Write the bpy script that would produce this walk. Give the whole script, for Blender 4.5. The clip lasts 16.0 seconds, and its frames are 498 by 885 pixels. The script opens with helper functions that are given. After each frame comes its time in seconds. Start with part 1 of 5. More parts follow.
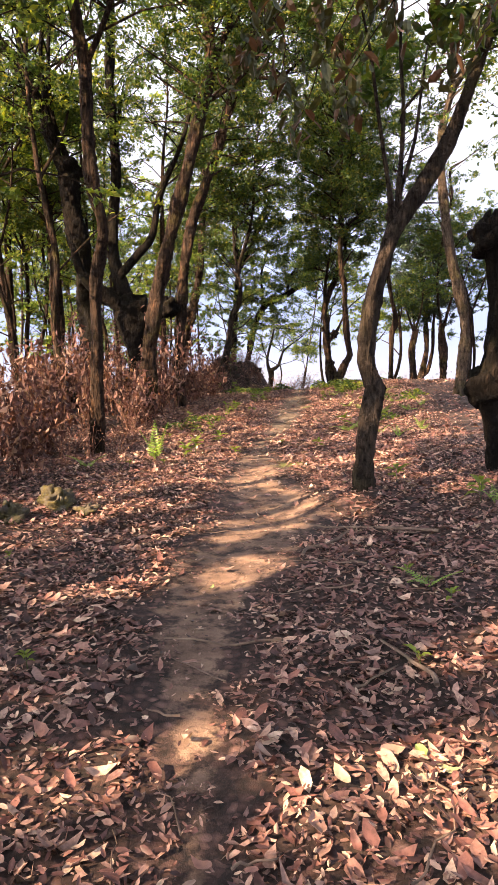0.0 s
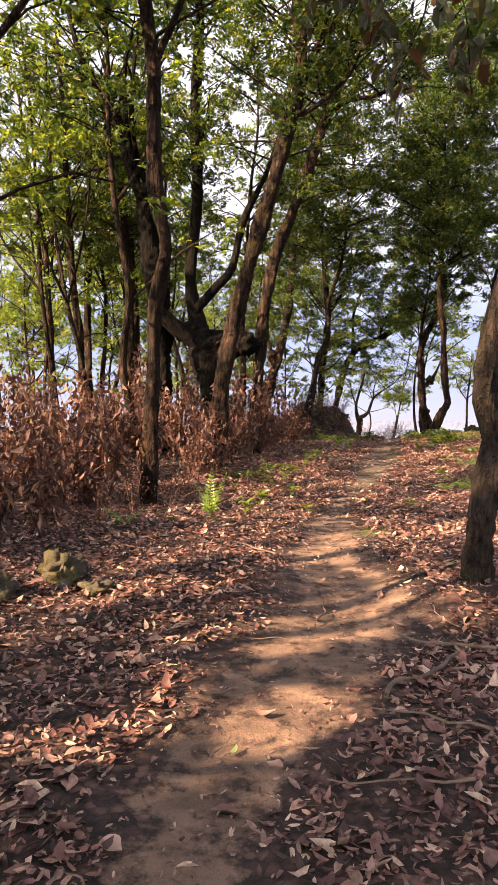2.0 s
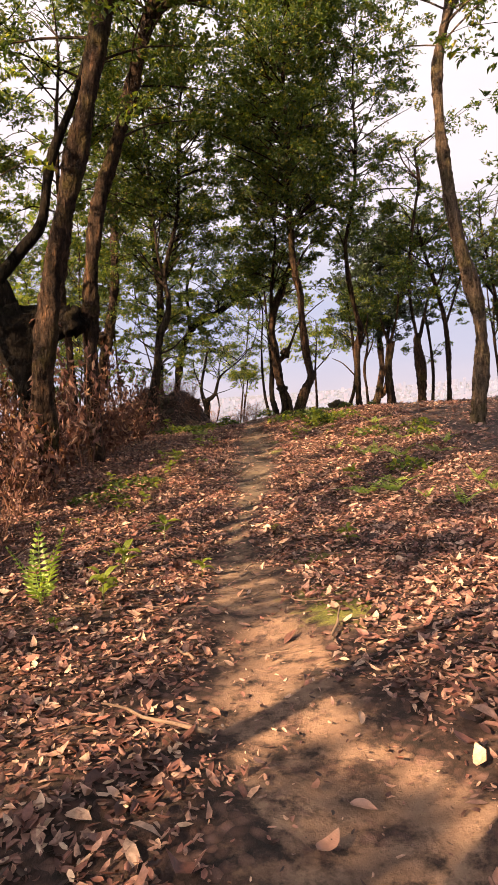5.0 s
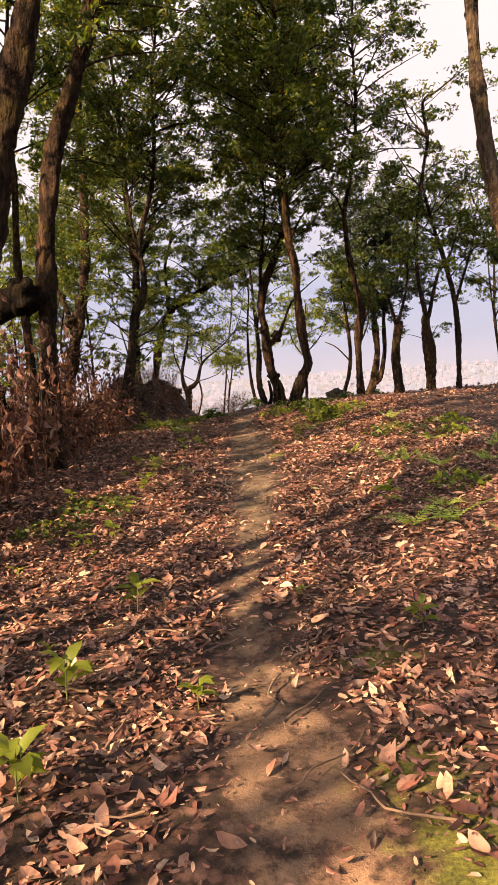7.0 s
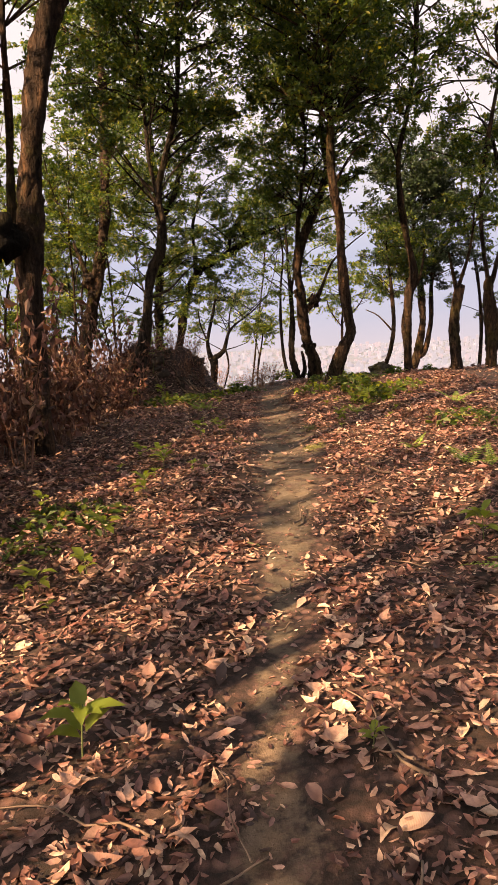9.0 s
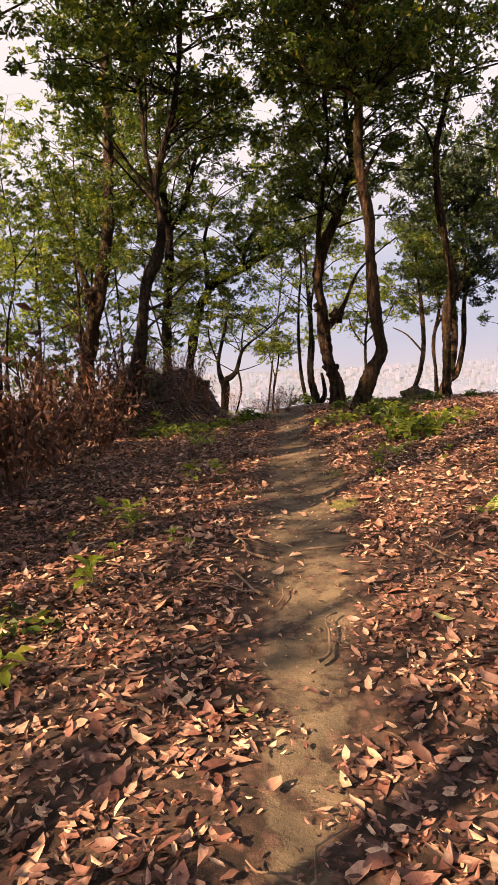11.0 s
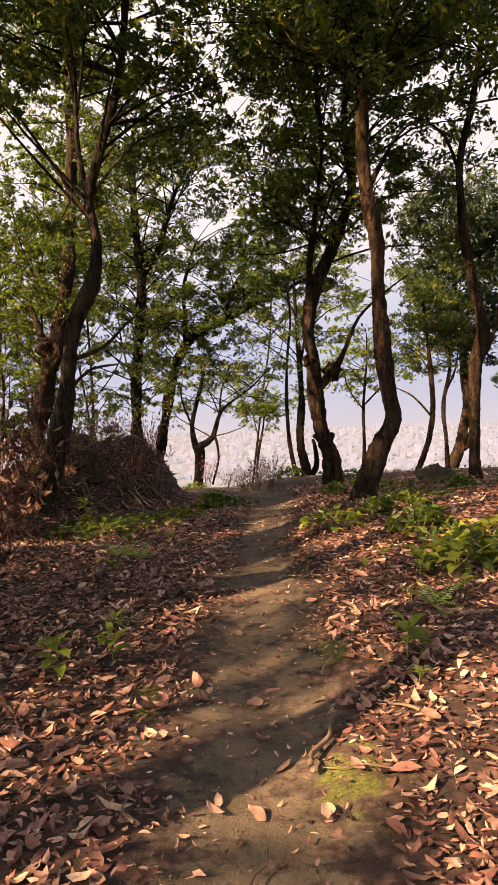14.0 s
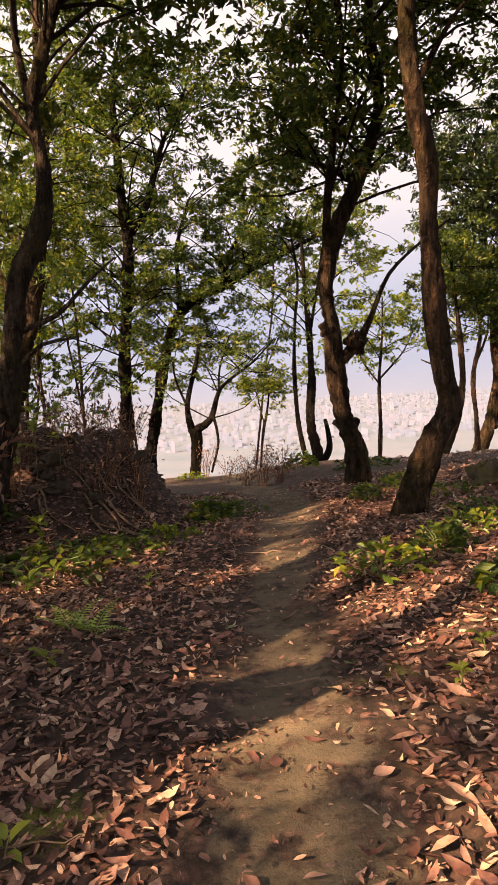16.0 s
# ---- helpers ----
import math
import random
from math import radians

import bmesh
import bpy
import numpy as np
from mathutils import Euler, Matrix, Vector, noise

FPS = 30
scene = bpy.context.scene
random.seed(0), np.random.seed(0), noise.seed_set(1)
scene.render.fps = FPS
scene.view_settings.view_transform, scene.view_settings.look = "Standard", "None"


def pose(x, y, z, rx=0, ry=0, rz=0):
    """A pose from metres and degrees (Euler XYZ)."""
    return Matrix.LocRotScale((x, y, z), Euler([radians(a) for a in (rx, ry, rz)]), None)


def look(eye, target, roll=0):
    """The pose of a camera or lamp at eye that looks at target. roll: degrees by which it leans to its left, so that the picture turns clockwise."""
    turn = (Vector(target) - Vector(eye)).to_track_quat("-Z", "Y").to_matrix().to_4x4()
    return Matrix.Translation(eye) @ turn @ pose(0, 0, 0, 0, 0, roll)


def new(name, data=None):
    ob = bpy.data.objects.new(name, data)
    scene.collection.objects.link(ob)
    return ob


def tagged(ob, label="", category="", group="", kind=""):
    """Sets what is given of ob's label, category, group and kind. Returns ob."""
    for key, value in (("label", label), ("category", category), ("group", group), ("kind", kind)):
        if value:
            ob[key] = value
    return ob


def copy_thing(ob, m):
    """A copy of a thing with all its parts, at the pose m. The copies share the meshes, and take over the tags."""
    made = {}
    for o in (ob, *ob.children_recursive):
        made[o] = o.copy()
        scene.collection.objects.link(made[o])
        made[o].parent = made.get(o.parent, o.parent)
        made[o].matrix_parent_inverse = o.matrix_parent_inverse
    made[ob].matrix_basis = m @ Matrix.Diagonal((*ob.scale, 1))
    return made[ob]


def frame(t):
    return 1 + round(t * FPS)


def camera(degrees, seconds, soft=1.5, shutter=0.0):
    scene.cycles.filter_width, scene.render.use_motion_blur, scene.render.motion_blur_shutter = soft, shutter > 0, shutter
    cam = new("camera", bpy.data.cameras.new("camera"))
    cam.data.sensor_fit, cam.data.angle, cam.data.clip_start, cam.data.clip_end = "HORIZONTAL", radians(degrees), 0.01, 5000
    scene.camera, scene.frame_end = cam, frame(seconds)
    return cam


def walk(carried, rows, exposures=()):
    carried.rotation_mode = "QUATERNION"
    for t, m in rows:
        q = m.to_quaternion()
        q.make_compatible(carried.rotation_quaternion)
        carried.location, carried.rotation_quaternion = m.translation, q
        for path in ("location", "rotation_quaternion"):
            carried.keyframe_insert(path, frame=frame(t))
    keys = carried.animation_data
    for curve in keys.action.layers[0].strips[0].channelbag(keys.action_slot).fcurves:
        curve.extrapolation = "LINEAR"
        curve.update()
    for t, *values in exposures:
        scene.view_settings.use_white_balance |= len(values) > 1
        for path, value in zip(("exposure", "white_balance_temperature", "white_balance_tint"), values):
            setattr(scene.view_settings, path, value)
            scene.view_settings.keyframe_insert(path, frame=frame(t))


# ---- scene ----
cam = camera(39.0, 16.0, 0.85)
METRES, EYE, TILT, LEAN, TURN = 16.3, 1.5, 0.0, 0.0, 0.0
ROWS = [
    (0.0, 0.0, 0.0, 0.0, -0.21, -8.5, 1.41),
    (0.5, 0.0044, 0.0236, -0.0028, 1.29, -5.89, 0.78),
    (1.0, 0.0055, 0.0517, -0.0054, 3.89, -4.41, 0.1),
    (1.5, 0.0098, 0.0777, -0.008, 6.1, -4.4, -0.21),
    (2.0, 0.0082, 0.1061, -0.0091, 7.16, -4.6, -0.04),
    (2.5, 0.0061, 0.1381, -0.0097, 6.43, -4.73, 0.45),
    (3.0, 0.0028, 0.1685, -0.0089, 4.39, -4.45, 1.03),
    (3.5, -0.006, 0.2012, -0.009, 1.09, -4.14, 1.92),
    (4.0, -0.0129, 0.2359, -0.0086, -1.93, -4.91, 3.03),
    (4.5, -0.0208, 0.2658, -0.0079, -5.13, -5.87, 3.75),
    (7.0, -0.0175, 0.4285, -0.0065, -8.39, -7.96, 4.47),
    (7.5, -0.0107, 0.4584, -0.0074, -8.1, -8.38, 4.72),
    (8.0, -0.0069, 0.4892, -0.009, -7.28, -9.32, 4.29),
    (8.5, -0.0027, 0.5209, -0.0094, -6.43, -10.05, 3.61),
    (9.0, -0.0026, 0.5502, -0.0123, -5.88, -10.25, 3.22),
    (9.5, 0.0018, 0.5802, -0.0157, -5.31, -10.28, 3.19),
    (12.0, 0.0261, 0.7373, -0.0188, -4.21, -6.78, 3.04),
    (12.5, 0.0341, 0.7688, -0.0195, -4.61, -6.19, 2.53),
    (13.0, 0.0429, 0.7994, -0.0193, -4.86, -5.44, 2.27),
    (13.5, 0.0471, 0.8282, -0.0189, -4.83, -4.46, 2.09),
    (14.0, 0.0516, 0.8604, -0.0174, -4.91, -3.77, 2.24),
    (14.5, 0.0525, 0.892, -0.0154, -5.26, -3.69, 2.65),
    (15.0, 0.0535, 0.9224, -0.0147, -5.74, -4.18, 2.93),
    (15.5, 0.057, 0.9545, -0.0132, -5.58, -5.0, 3.0),
    (16.0, 0.0599, 0.9879, -0.0115, -4.88, -6.13, 3.13),
]
walk(cam, [(t, pose(0, 0, EYE, TILT, LEAN, TURN) @ pose(METRES * x, METRES * y, METRES * z, 90 + pitch, roll, yaw)) for t, x, y, z, yaw, pitch, roll in ROWS],
     [(0.0, 2.62, 6150, 13), (3.0, 2.25, 6600, 15), (4.5, 2.15, 7000, 17), (7.0, 2.1, 7500, 18), (12.0, 2.0, 7300, 15), (16.0, 2.08, 7500, 16)])

# ---- daylight: hazy low sun from behind and to the side ----
SUN_FROM = Vector((-0.80, -0.58, 0.64)).normalized()
world = bpy.data.worlds.new("sky")
scene.world = world
world.use_nodes = True
wn = world.node_tree
sky = wn.nodes.new("ShaderNodeTexSky")
sky.sky_type = "NISHITA"
sky.sun_disc = False
sky.sun_elevation = math.asin(SUN_FROM.z)
sky.sun_rotation = math.atan2(SUN_FROM.x, SUN_FROM.y)
sky.air_density, sky.dust_density, sky.ozone_density = 1.0, 4.0, 1.0
haze = wn.nodes.new("ShaderNodeHueSaturation")
haze.inputs["Saturation"].default_value = 0.35
wn.links.new(sky.outputs[0], haze.inputs["Color"])
wn.links.new(haze.outputs[0], wn.nodes["Background"].inputs[0])
wn.nodes["Background"].inputs[1].default_value = 0.074
sun_data = bpy.data.lights.new("sun", "SUN")
sun_data.energy, sun_data.angle, sun_data.color = 5.0, radians(0.55), (1.0, 0.70, 0.40)
sun = new("sun", sun_data)
sun.matrix_basis = look(SUN_FROM * 60, (0, 0, 0))

# ---- materials ----
def nodes(name):
    m = bpy.data.materials.new(name)
    m.use_nodes = True
    t = m.node_tree
    return m, t, t.nodes["Principled BSDF"]


def ramp(t, fac, stops):
    r = t.nodes.new("ShaderNodeValToRGB")
    while len(r.color_ramp.elements) < len(stops):
        r.color_ramp.elements.new(0.5)
    for e, (p, c) in zip(r.color_ramp.elements, stops):
        e.position, e.color = p, (*c, 1)
    t.links.new(fac, r.inputs[0])
    return r.outputs[0]


def noise_tex(t, scale, detail=4, vec=None, rough=0.6):
    n = t.nodes.new("ShaderNodeTexNoise")
    n.inputs["Scale"].default_value, n.inputs["Detail"].default_value, n.inputs["Roughness"].default_value = scale, detail, rough
    if vec is not None:
        t.links.new(vec, n.inputs["Vector"])
    return n.outputs[0]


def noise_colour(t, scale, vec):
    n = t.nodes.new("ShaderNodeTexNoise")
    n.inputs["Scale"].default_value = scale
    t.links.new(vec, n.inputs["Vector"])
    return n.outputs[1]


def mix(t, fac, a, b, mode="MIX"):
    n = t.nodes.new("ShaderNodeMix")
    n.data_type, n.blend_type = "RGBA", mode
    for sock, v in ((n.inputs[0], fac), (n.inputs[6], a), (n.inputs[7], b)):
        if isinstance(v, (int, float)):
            sock.default_value = v
        elif isinstance(v, tuple):
            sock.default_value = (*v, 1)
        else:
            t.links.new(v, sock)
    return n.outputs[2]


def place(t, sx=1, sy=1, sz=1):
    g = t.nodes.new("ShaderNodeNewGeometry")
    m = t.nodes.new("ShaderNodeMapping")
    m.inputs["Scale"].default_value = (sx, sy, sz)
    t.links.new(g.outputs["Position"], m.inputs["Vector"])
    return m.outputs[0]


def bump(t, b, height, strength, dist):
    n = t.nodes.new("ShaderNodeBump")
    n.inputs["Strength"].default_value, n.inputs["Distance"].default_value = strength, dist
    t.links.new(height, n.inputs["Height"])
    t.links.new(n.outputs[0], b.inputs["Normal"])


def island(t):
    return t.nodes.new("ShaderNodeNewGeometry").outputs["Random Per Island"]


def obj_random(t):
    return t.nodes.new("ShaderNodeObjectInfo").outputs["Random"]


def bark_material(name, dark, light, moss, warm):
    m, t, b = nodes(name)
    long = noise_tex(t, 9.0, 6, place(t, 1, 1, 0.22), 0.7)
    blotch = noise_tex(t, 2.3, 4, place(t))
    fine = noise_tex(t, 60, 3, place(t, 1, 1, 0.4))
    col = ramp(t, long, [(0.3, dark), (0.55, light), (0.75, warm)])
    green = ramp(t, blotch, [(0.52, (0, 0, 0)), (0.72, (1, 1, 1))])
    col = mix(t, green, col, moss)
    col = mix(t, 0.35, col, ramp(t, fine, [(0.3, (0.35, 0.33, 0.3)), (0.7, (1, 1, 1))]), "MULTIPLY")
    t.links.new(col, b.inputs["Base Color"])
    b.inputs["Roughness"].default_value = 0.92
    b.inputs["Specular IOR Level"].default_value = 0.12
    ridge = ramp(t, noise_tex(t, 22.0, 5, place(t, 1, 1, 0.16), 0.65), [(0.36, (0, 0, 0)), (0.6, (1, 1, 1))])
    plates = ramp(t, noise_tex(t, 17.0, 3, place(t, 1, 1, 0.75)), [(0.42, (0, 0, 0)), (0.5, (1, 1, 1))])
    hgt = mix(t, 0.3, mix(t, 0.35, ridge, plates), fine)
    t.links.new(mix(t, 0.85, col, mix(t, 0.4, ramp(t, ridge, [(0.0, (0.10, 0.09, 0.09)), (1.0, (1.6, 1.5, 1.4))]), ramp(t, plates, [(0.0, (0.2, 0.19, 0.18)), (1.0, (1.5, 1.4, 1.3))])), "MULTIPLY"), b.inputs["Base Color"])
    bump(t, b, hgt, 1.0, 0.05)
    return m


def leaf_material(name, stops, through_light, rough=0.5, mottle=False):
    m, t, b = nodes(name)
    col = ramp(t, island(t), stops)
    if mottle:
        col = mix(t, 0.55, col, ramp(t, noise_tex(t, 55, 4, place(t)), [(0.36, (0.35, 0.30, 0.28)), (0.62, (1.15, 1.1, 1.05))]), "MULTIPLY")
    col = mix(t, 0.3, col, ramp(t, noise_tex(t, 1.1, 2, place(t)), [(0.3, (0.55, 0.6, 0.5)), (0.7, (1.25, 1.15, 1.0))]), "MULTIPLY")
    t.links.new(col, b.inputs["Base Color"])
    b.inputs["Roughness"].default_value = rough
    tr = t.nodes.new("ShaderNodeBsdfTranslucent")
    t.links.new(mix(t, 1.0, col, (1.75, 1.7, 0.7), "MULTIPLY"), tr.inputs[0])
    ms = t.nodes.new("ShaderNodeMixShader")
    ms.inputs[0].default_value = through_light
    out = t.nodes["Material Output"]
    t.links.new(b.outputs[0], ms.inputs[1])
    t.links.new(tr.outputs[0], ms.inputs[2])
    t.links.new(ms.outputs[0], out.inputs[0])
    return m


BARK = bark_material("bark", (0.006, 0.0045, 0.004), (0.034, 0.023, 0.018), (0.040, 0.034, 0.012), (0.155, 0.088, 0.052))
PALE_BARK = bark_material("pale_bark", (0.03, 0.023, 0.02), (0.085, 0.066, 0.053), (0.07, 0.062, 0.03), (0.15, 0.112, 0.083))
GREY_BARK = bark_material("grey_bark", (0.012, 0.010, 0.009), (0.04, 0.032, 0.028), (0.045, 0.038, 0.022), (0.09, 0.068, 0.054))
# near-black bark: the shade on the darkest trees is put into its colour
SHADED_BARK = bark_material("shaded_bark", (0.003, 0.0025, 0.0025), (0.009, 0.007, 0.006), (0.011, 0.010, 0.005), (0.028, 0.019, 0.014))
GREEN = leaf_material("green_leaf", [(0.0, (0.02, 0.042, 0.010)), (0.45, (0.042, 0.078, 0.014)), (0.8, (0.085, 0.12, 0.018)), (1.0, (0.18, 0.17, 0.022))], 0.45)
DARK_GREEN = leaf_material("dark_green_leaf", [(0.0, (0.008, 0.018, 0.009)), (0.6, (0.016, 0.033, 0.013)), (1.0, (0.034, 0.055, 0.016))], 0.15)
FRESH = leaf_material("fresh_leaf", [(0.0, (0.05, 0.095, 0.018)), (0.5, (0.12, 0.175, 0.03)), (1.0, (0.27, 0.29, 0.04))], 0.5)
FERN = leaf_material("fern_leaf", [(0.0, (0.12, 0.22, 0.045)), (1.0, (0.25, 0.34, 0.07))], 0.3)
DRY = leaf_material("dry_leaf", [(0.0, (0.035, 0.014, 0.013)), (0.4, (0.09, 0.036, 0.031)), (0.75, (0.16, 0.072, 0.060)), (1.0, (0.33, 0.21, 0.17))], 0.25, 0.7)
LITTER = leaf_material("fallen_leaf", [(0.0, (0.025, 0.011, 0.011)), (0.22, (0.09, 0.037, 0.034)), (0.48, (0.22, 0.10, 0.088)), (0.68, (0.25, 0.15, 0.135)), (0.86, (0.40, 0.24, 0.20)), (1.0, (0.58, 0.43, 0.35))], 0.04, 0.55, True)
# overhead sprays: their shade is put into the dark leaf tones
HANGING = leaf_material("hanging_leaf", [(0.0, (0.025, 0.034, 0.008)), (0.5, (0.05, 0.052, 0.012)), (0.8, (0.06, 0.034, 0.014)), (1.0, (0.12, 0.055, 0.03))], 0.2)


def ground_material():
    m, t, b = nodes("forest_floor")
    p = place(t)
    crumbs = noise_tex(t, 34, 6, p, 0.75)
    patches = noise_tex(t, 2.2, 4, p)
    floor_col = ramp(t, crumbs, [(0.32, (0.008, 0.005, 0.004)), (0.5, (0.035, 0.019, 0.016)), (0.68, (0.13, 0.07, 0.055))])
    floor_col = mix(t, 0.4, floor_col, ramp(t, patches, [(0.3, (0.5, 0.45, 0.42)), (0.7, (1, 1, 1))]), "MULTIPLY")
    cell = t.nodes.new("ShaderNodeTexVoronoi")
    cell.inputs["Scale"].default_value = 21
    warp = mix(t, 0.06, p, noise_colour(t, 9, p), "ADD")
    t.links.new(warp, cell.inputs["Vector"])
    cell_grey = t.nodes.new("ShaderNodeSeparateColor")
    t.links.new(cell.outputs["Color"], cell_grey.inputs[0])
    old_leaf = ramp(t, cell_grey.outputs[0], [(0.0, (0.014, 0.007, 0.006)), (0.45, (0.05, 0.024, 0.02)), (0.75, (0.11, 0.055, 0.046)), (1.0, (0.22, 0.12, 0.10))])
    old_leaf = mix(t, 1.0, old_leaf, ramp(t, cell.outputs["Distance"], [(0.25, (1, 1, 1)), (0.75, (0.2, 0.18, 0.17))]), "MULTIPLY")
    floor_col = mix(t, ramp(t, noise_tex(t, 6, 3, p), [(0.35, (0.25, 0.25, 0.25)), (0.6, (0.9, 0.9, 0.9))]), floor_col, old_leaf)
    dirt = ramp(t, noise_tex(t, 5, 5, p), [(0.3, (0.056, 0.043, 0.031)), (0.5, (0.10, 0.076, 0.054)), (0.72, (0.155, 0.112, 0.078))])
    clay = ramp(t, noise_tex(t, 5, 5, p), [(0.3, (0.105, 0.063, 0.046)), (0.5, (0.18, 0.110, 0.078)), (0.72, (0.26, 0.168, 0.118))])
    along = t.nodes.new("ShaderNodeSeparateXYZ")
    t.links.new(mix(t, 1.0, p, noise_colour(t, 0.9, p), "ADD"), along.inputs[0])
    damp = t.nodes.new("ShaderNodeMapRange")
    damp.inputs[1].default_value, damp.inputs[2].default_value = 9.0, 12.5
    t.links.new(along.outputs[1], damp.inputs[0])
    dirt = mix(t, damp.outputs[0], clay, dirt)
    dirt = mix(t, 0.35, dirt, ramp(t, noise_tex(t, 90, 3, p), [(0.3, (0.55, 0.52, 0.5)), (0.65, (1, 1, 1))]), "MULTIPLY")
    moss_col = ramp(t, noise_tex(t, 70, 4, p), [(0.3, (0.045, 0.05, 0.01)), (0.7, (0.17, 0.17, 0.03))])
    a = t.nodes.new("ShaderNodeAttribute")
    a.attribute_name = "trodden"
    sep = t.nodes.new("ShaderNodeSeparateColor")
    t.links.new(a.outputs["Color"], sep.inputs[0])

    def edged(sock, lo, hi):
        add = t.nodes.new("ShaderNodeMath")
        add.operation = "MULTIPLY_ADD"
        t.links.new(noise_tex(t, 7, 5, p, 0.7), add.inputs[0])
        add.inputs[1].default_value = 1.0
        t.links.new(sock, add.inputs[2])
        return ramp(t, add.outputs[0], [(lo, (0, 0, 0)), (hi, (1, 1, 1))])
    bare = edged(sep.outputs[0], 0.86, 1.0)
    col = mix(t, bare, floor_col, dirt)
    col = mix(t, edged(sep.outputs[1], 0.78, 0.98), col, moss_col)
    # distance haze is put into the far land as a pale blue tint
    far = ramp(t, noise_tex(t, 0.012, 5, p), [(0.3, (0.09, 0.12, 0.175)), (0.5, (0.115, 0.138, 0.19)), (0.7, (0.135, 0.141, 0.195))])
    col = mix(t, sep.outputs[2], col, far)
    t.links.new(col, b.inputs["Base Color"])
    b.inputs["Roughness"].default_value = 0.95
    rough_h = mix(t, 0.5, mix(t, 0.5, crumbs, noise_tex(t, 130, 3, p)), cell_grey.outputs[0])
    smooth_h = mix(t, 0.2, noise_tex(t, 16, 6, p, 0.7), ramp(t, noise_tex(t, 60, 2, p), [(0.6, (0, 0, 0)), (0.72, (1, 1, 1))]))
    bump(t, b, mix(t, bare, rough_h, smooth_h), 0.8, 0.018)
    return m


GROUND = ground_material()


def rock_material():
    m, t, b = nodes("mossy_rock")
    p = place(t)
    col = ramp(t, noise_tex(t, 14, 6, p), [(0.3, (0.018, 0.015, 0.012)), (0.7, (0.075, 0.06, 0.045))])
    col = mix(t, ramp(t, noise_tex(t, 5, 4, p), [(0.42, (0, 0, 0)), (0.6, (1, 1, 1))]), col, ramp(t, noise_tex(t, 60, 3, p), [(0.3, (0.022, 0.019, 0.006)), (0.7, (0.10, 0.075, 0.014))]))
    t.links.new(col, b.inputs["Base Color"])
    b.inputs["Roughness"].default_value = 0.95
    bump(t, b, noise_tex(t, 40, 5, p), 0.8, 0.02)
    return m


ROCK = rock_material()


def plain_material(name, a, b2, scale, rough=0.9):
    m, t, b = nodes(name)
    t.links.new(ramp(t, noise_tex(t, scale, 4, place(t)), [(0.3, a), (0.7, b2)]), b.inputs["Base Color"])
    b.inputs["Roughness"].default_value = rough
    return m


EARTH = plain_material("dark_earth", (0.018, 0.013, 0.01), (0.06, 0.04, 0.03), 11, 0.97)
TWIG = plain_material("twig", (0.07, 0.045, 0.035), (0.20, 0.135, 0.10), 12)
DRY_STEM = plain_material("dry_stem", (0.08, 0.04, 0.03), (0.18, 0.09, 0.06), 9)
GREEN_STEM = plain_material("green_stem", (0.06, 0.08, 0.03), (0.12, 0.15, 0.05), 9)

# ---- small mesh tools ----
RNG = np.random.default_rng(7)


def mesh_from(name, verts, faces, material, smooth=False):
    """verts (n, 3), faces (m, k) with one k."""
    me = bpy.data.meshes.new(name)
    verts, faces = np.asarray(verts, np.float32), np.asarray(faces, np.int32)
    n, k = faces.shape
    me.vertices.add(len(verts))
    me.vertices.foreach_set("co", verts.ravel())
    me.loops.add(n * k)
    me.loops.foreach_set("vertex_index", faces.ravel())
    me.polygons.add(n)
    me.polygons.foreach_set("loop_start", np.arange(0, n * k, k, dtype=np.int32))
    me.polygons.foreach_set("use_smooth", np.full(n, smooth))
    me.update(calc_edges=True)
    me.materials.append(material)
    return me


def part(name, me, parent, label=""):
    ob = new(name, me)
    ob.parent = parent
    if label:
        ob["label"] = label
    return ob


def smoothstep(a, b, x):
    s = np.clip((np.asarray(x, float) - a) / (b - a), 0, 1)
    return s * s * (3 - 2 * s)


# ---- the lie of the land ----
PROFILE_Y = [-400, -30, -8, 0, 4, 7, 9, 11, 13, 15, 18, 20, 22, 25, 28, 31, 34, 40, 60, 120, 400, 1500]
PROFILE_Z = [6, 1.0, 0, -.08, -.1, -.05, -.1, -.23, -.24, -.15, -.12, -.15, -.22, -.4, -.65, -.95, -1.5, -3.5, -12, -34, -95, -110]
PATH_Y = [-8, 2.2, 3.2, 4, 5.2, 6.2, 7.5, 9, 10.3, 11.2, 12.4, 13.6, 14.5, 16.5, 18.5, 20.2, 23.7, 28, 34]
PATH_X = [-.3, -.2, -.3, -.36, -.05, .26, .06, .1, .12, .18, .38, .6, .75, 1.05, 1.28, 1.42, 2.0, 1.9, 1.8]
PATH_W = [.06, .08, .2, .3, .48, .54, .38, .33, .22, .12, .11, .22, .32, .41, .35, .25, .36, .42, .42]


def hump(x, y, cx, cy, sx, sy, h):
    return h * np.exp(-((x - cx) / sx) ** 2 - ((y - cy) / sy) ** 2)


def rolling(x, y):
    return 0.030 * np.sin(1.9 * x + 0.6 * np.sin(1.3 * y)) * np.sin(1.7 * y + 1.1 * np.sin(0.9 * x)) + 0.014 * np.sin(5.1 * x + 1.7 * y) * np.sin(4.3 * y - 2.2 * x)


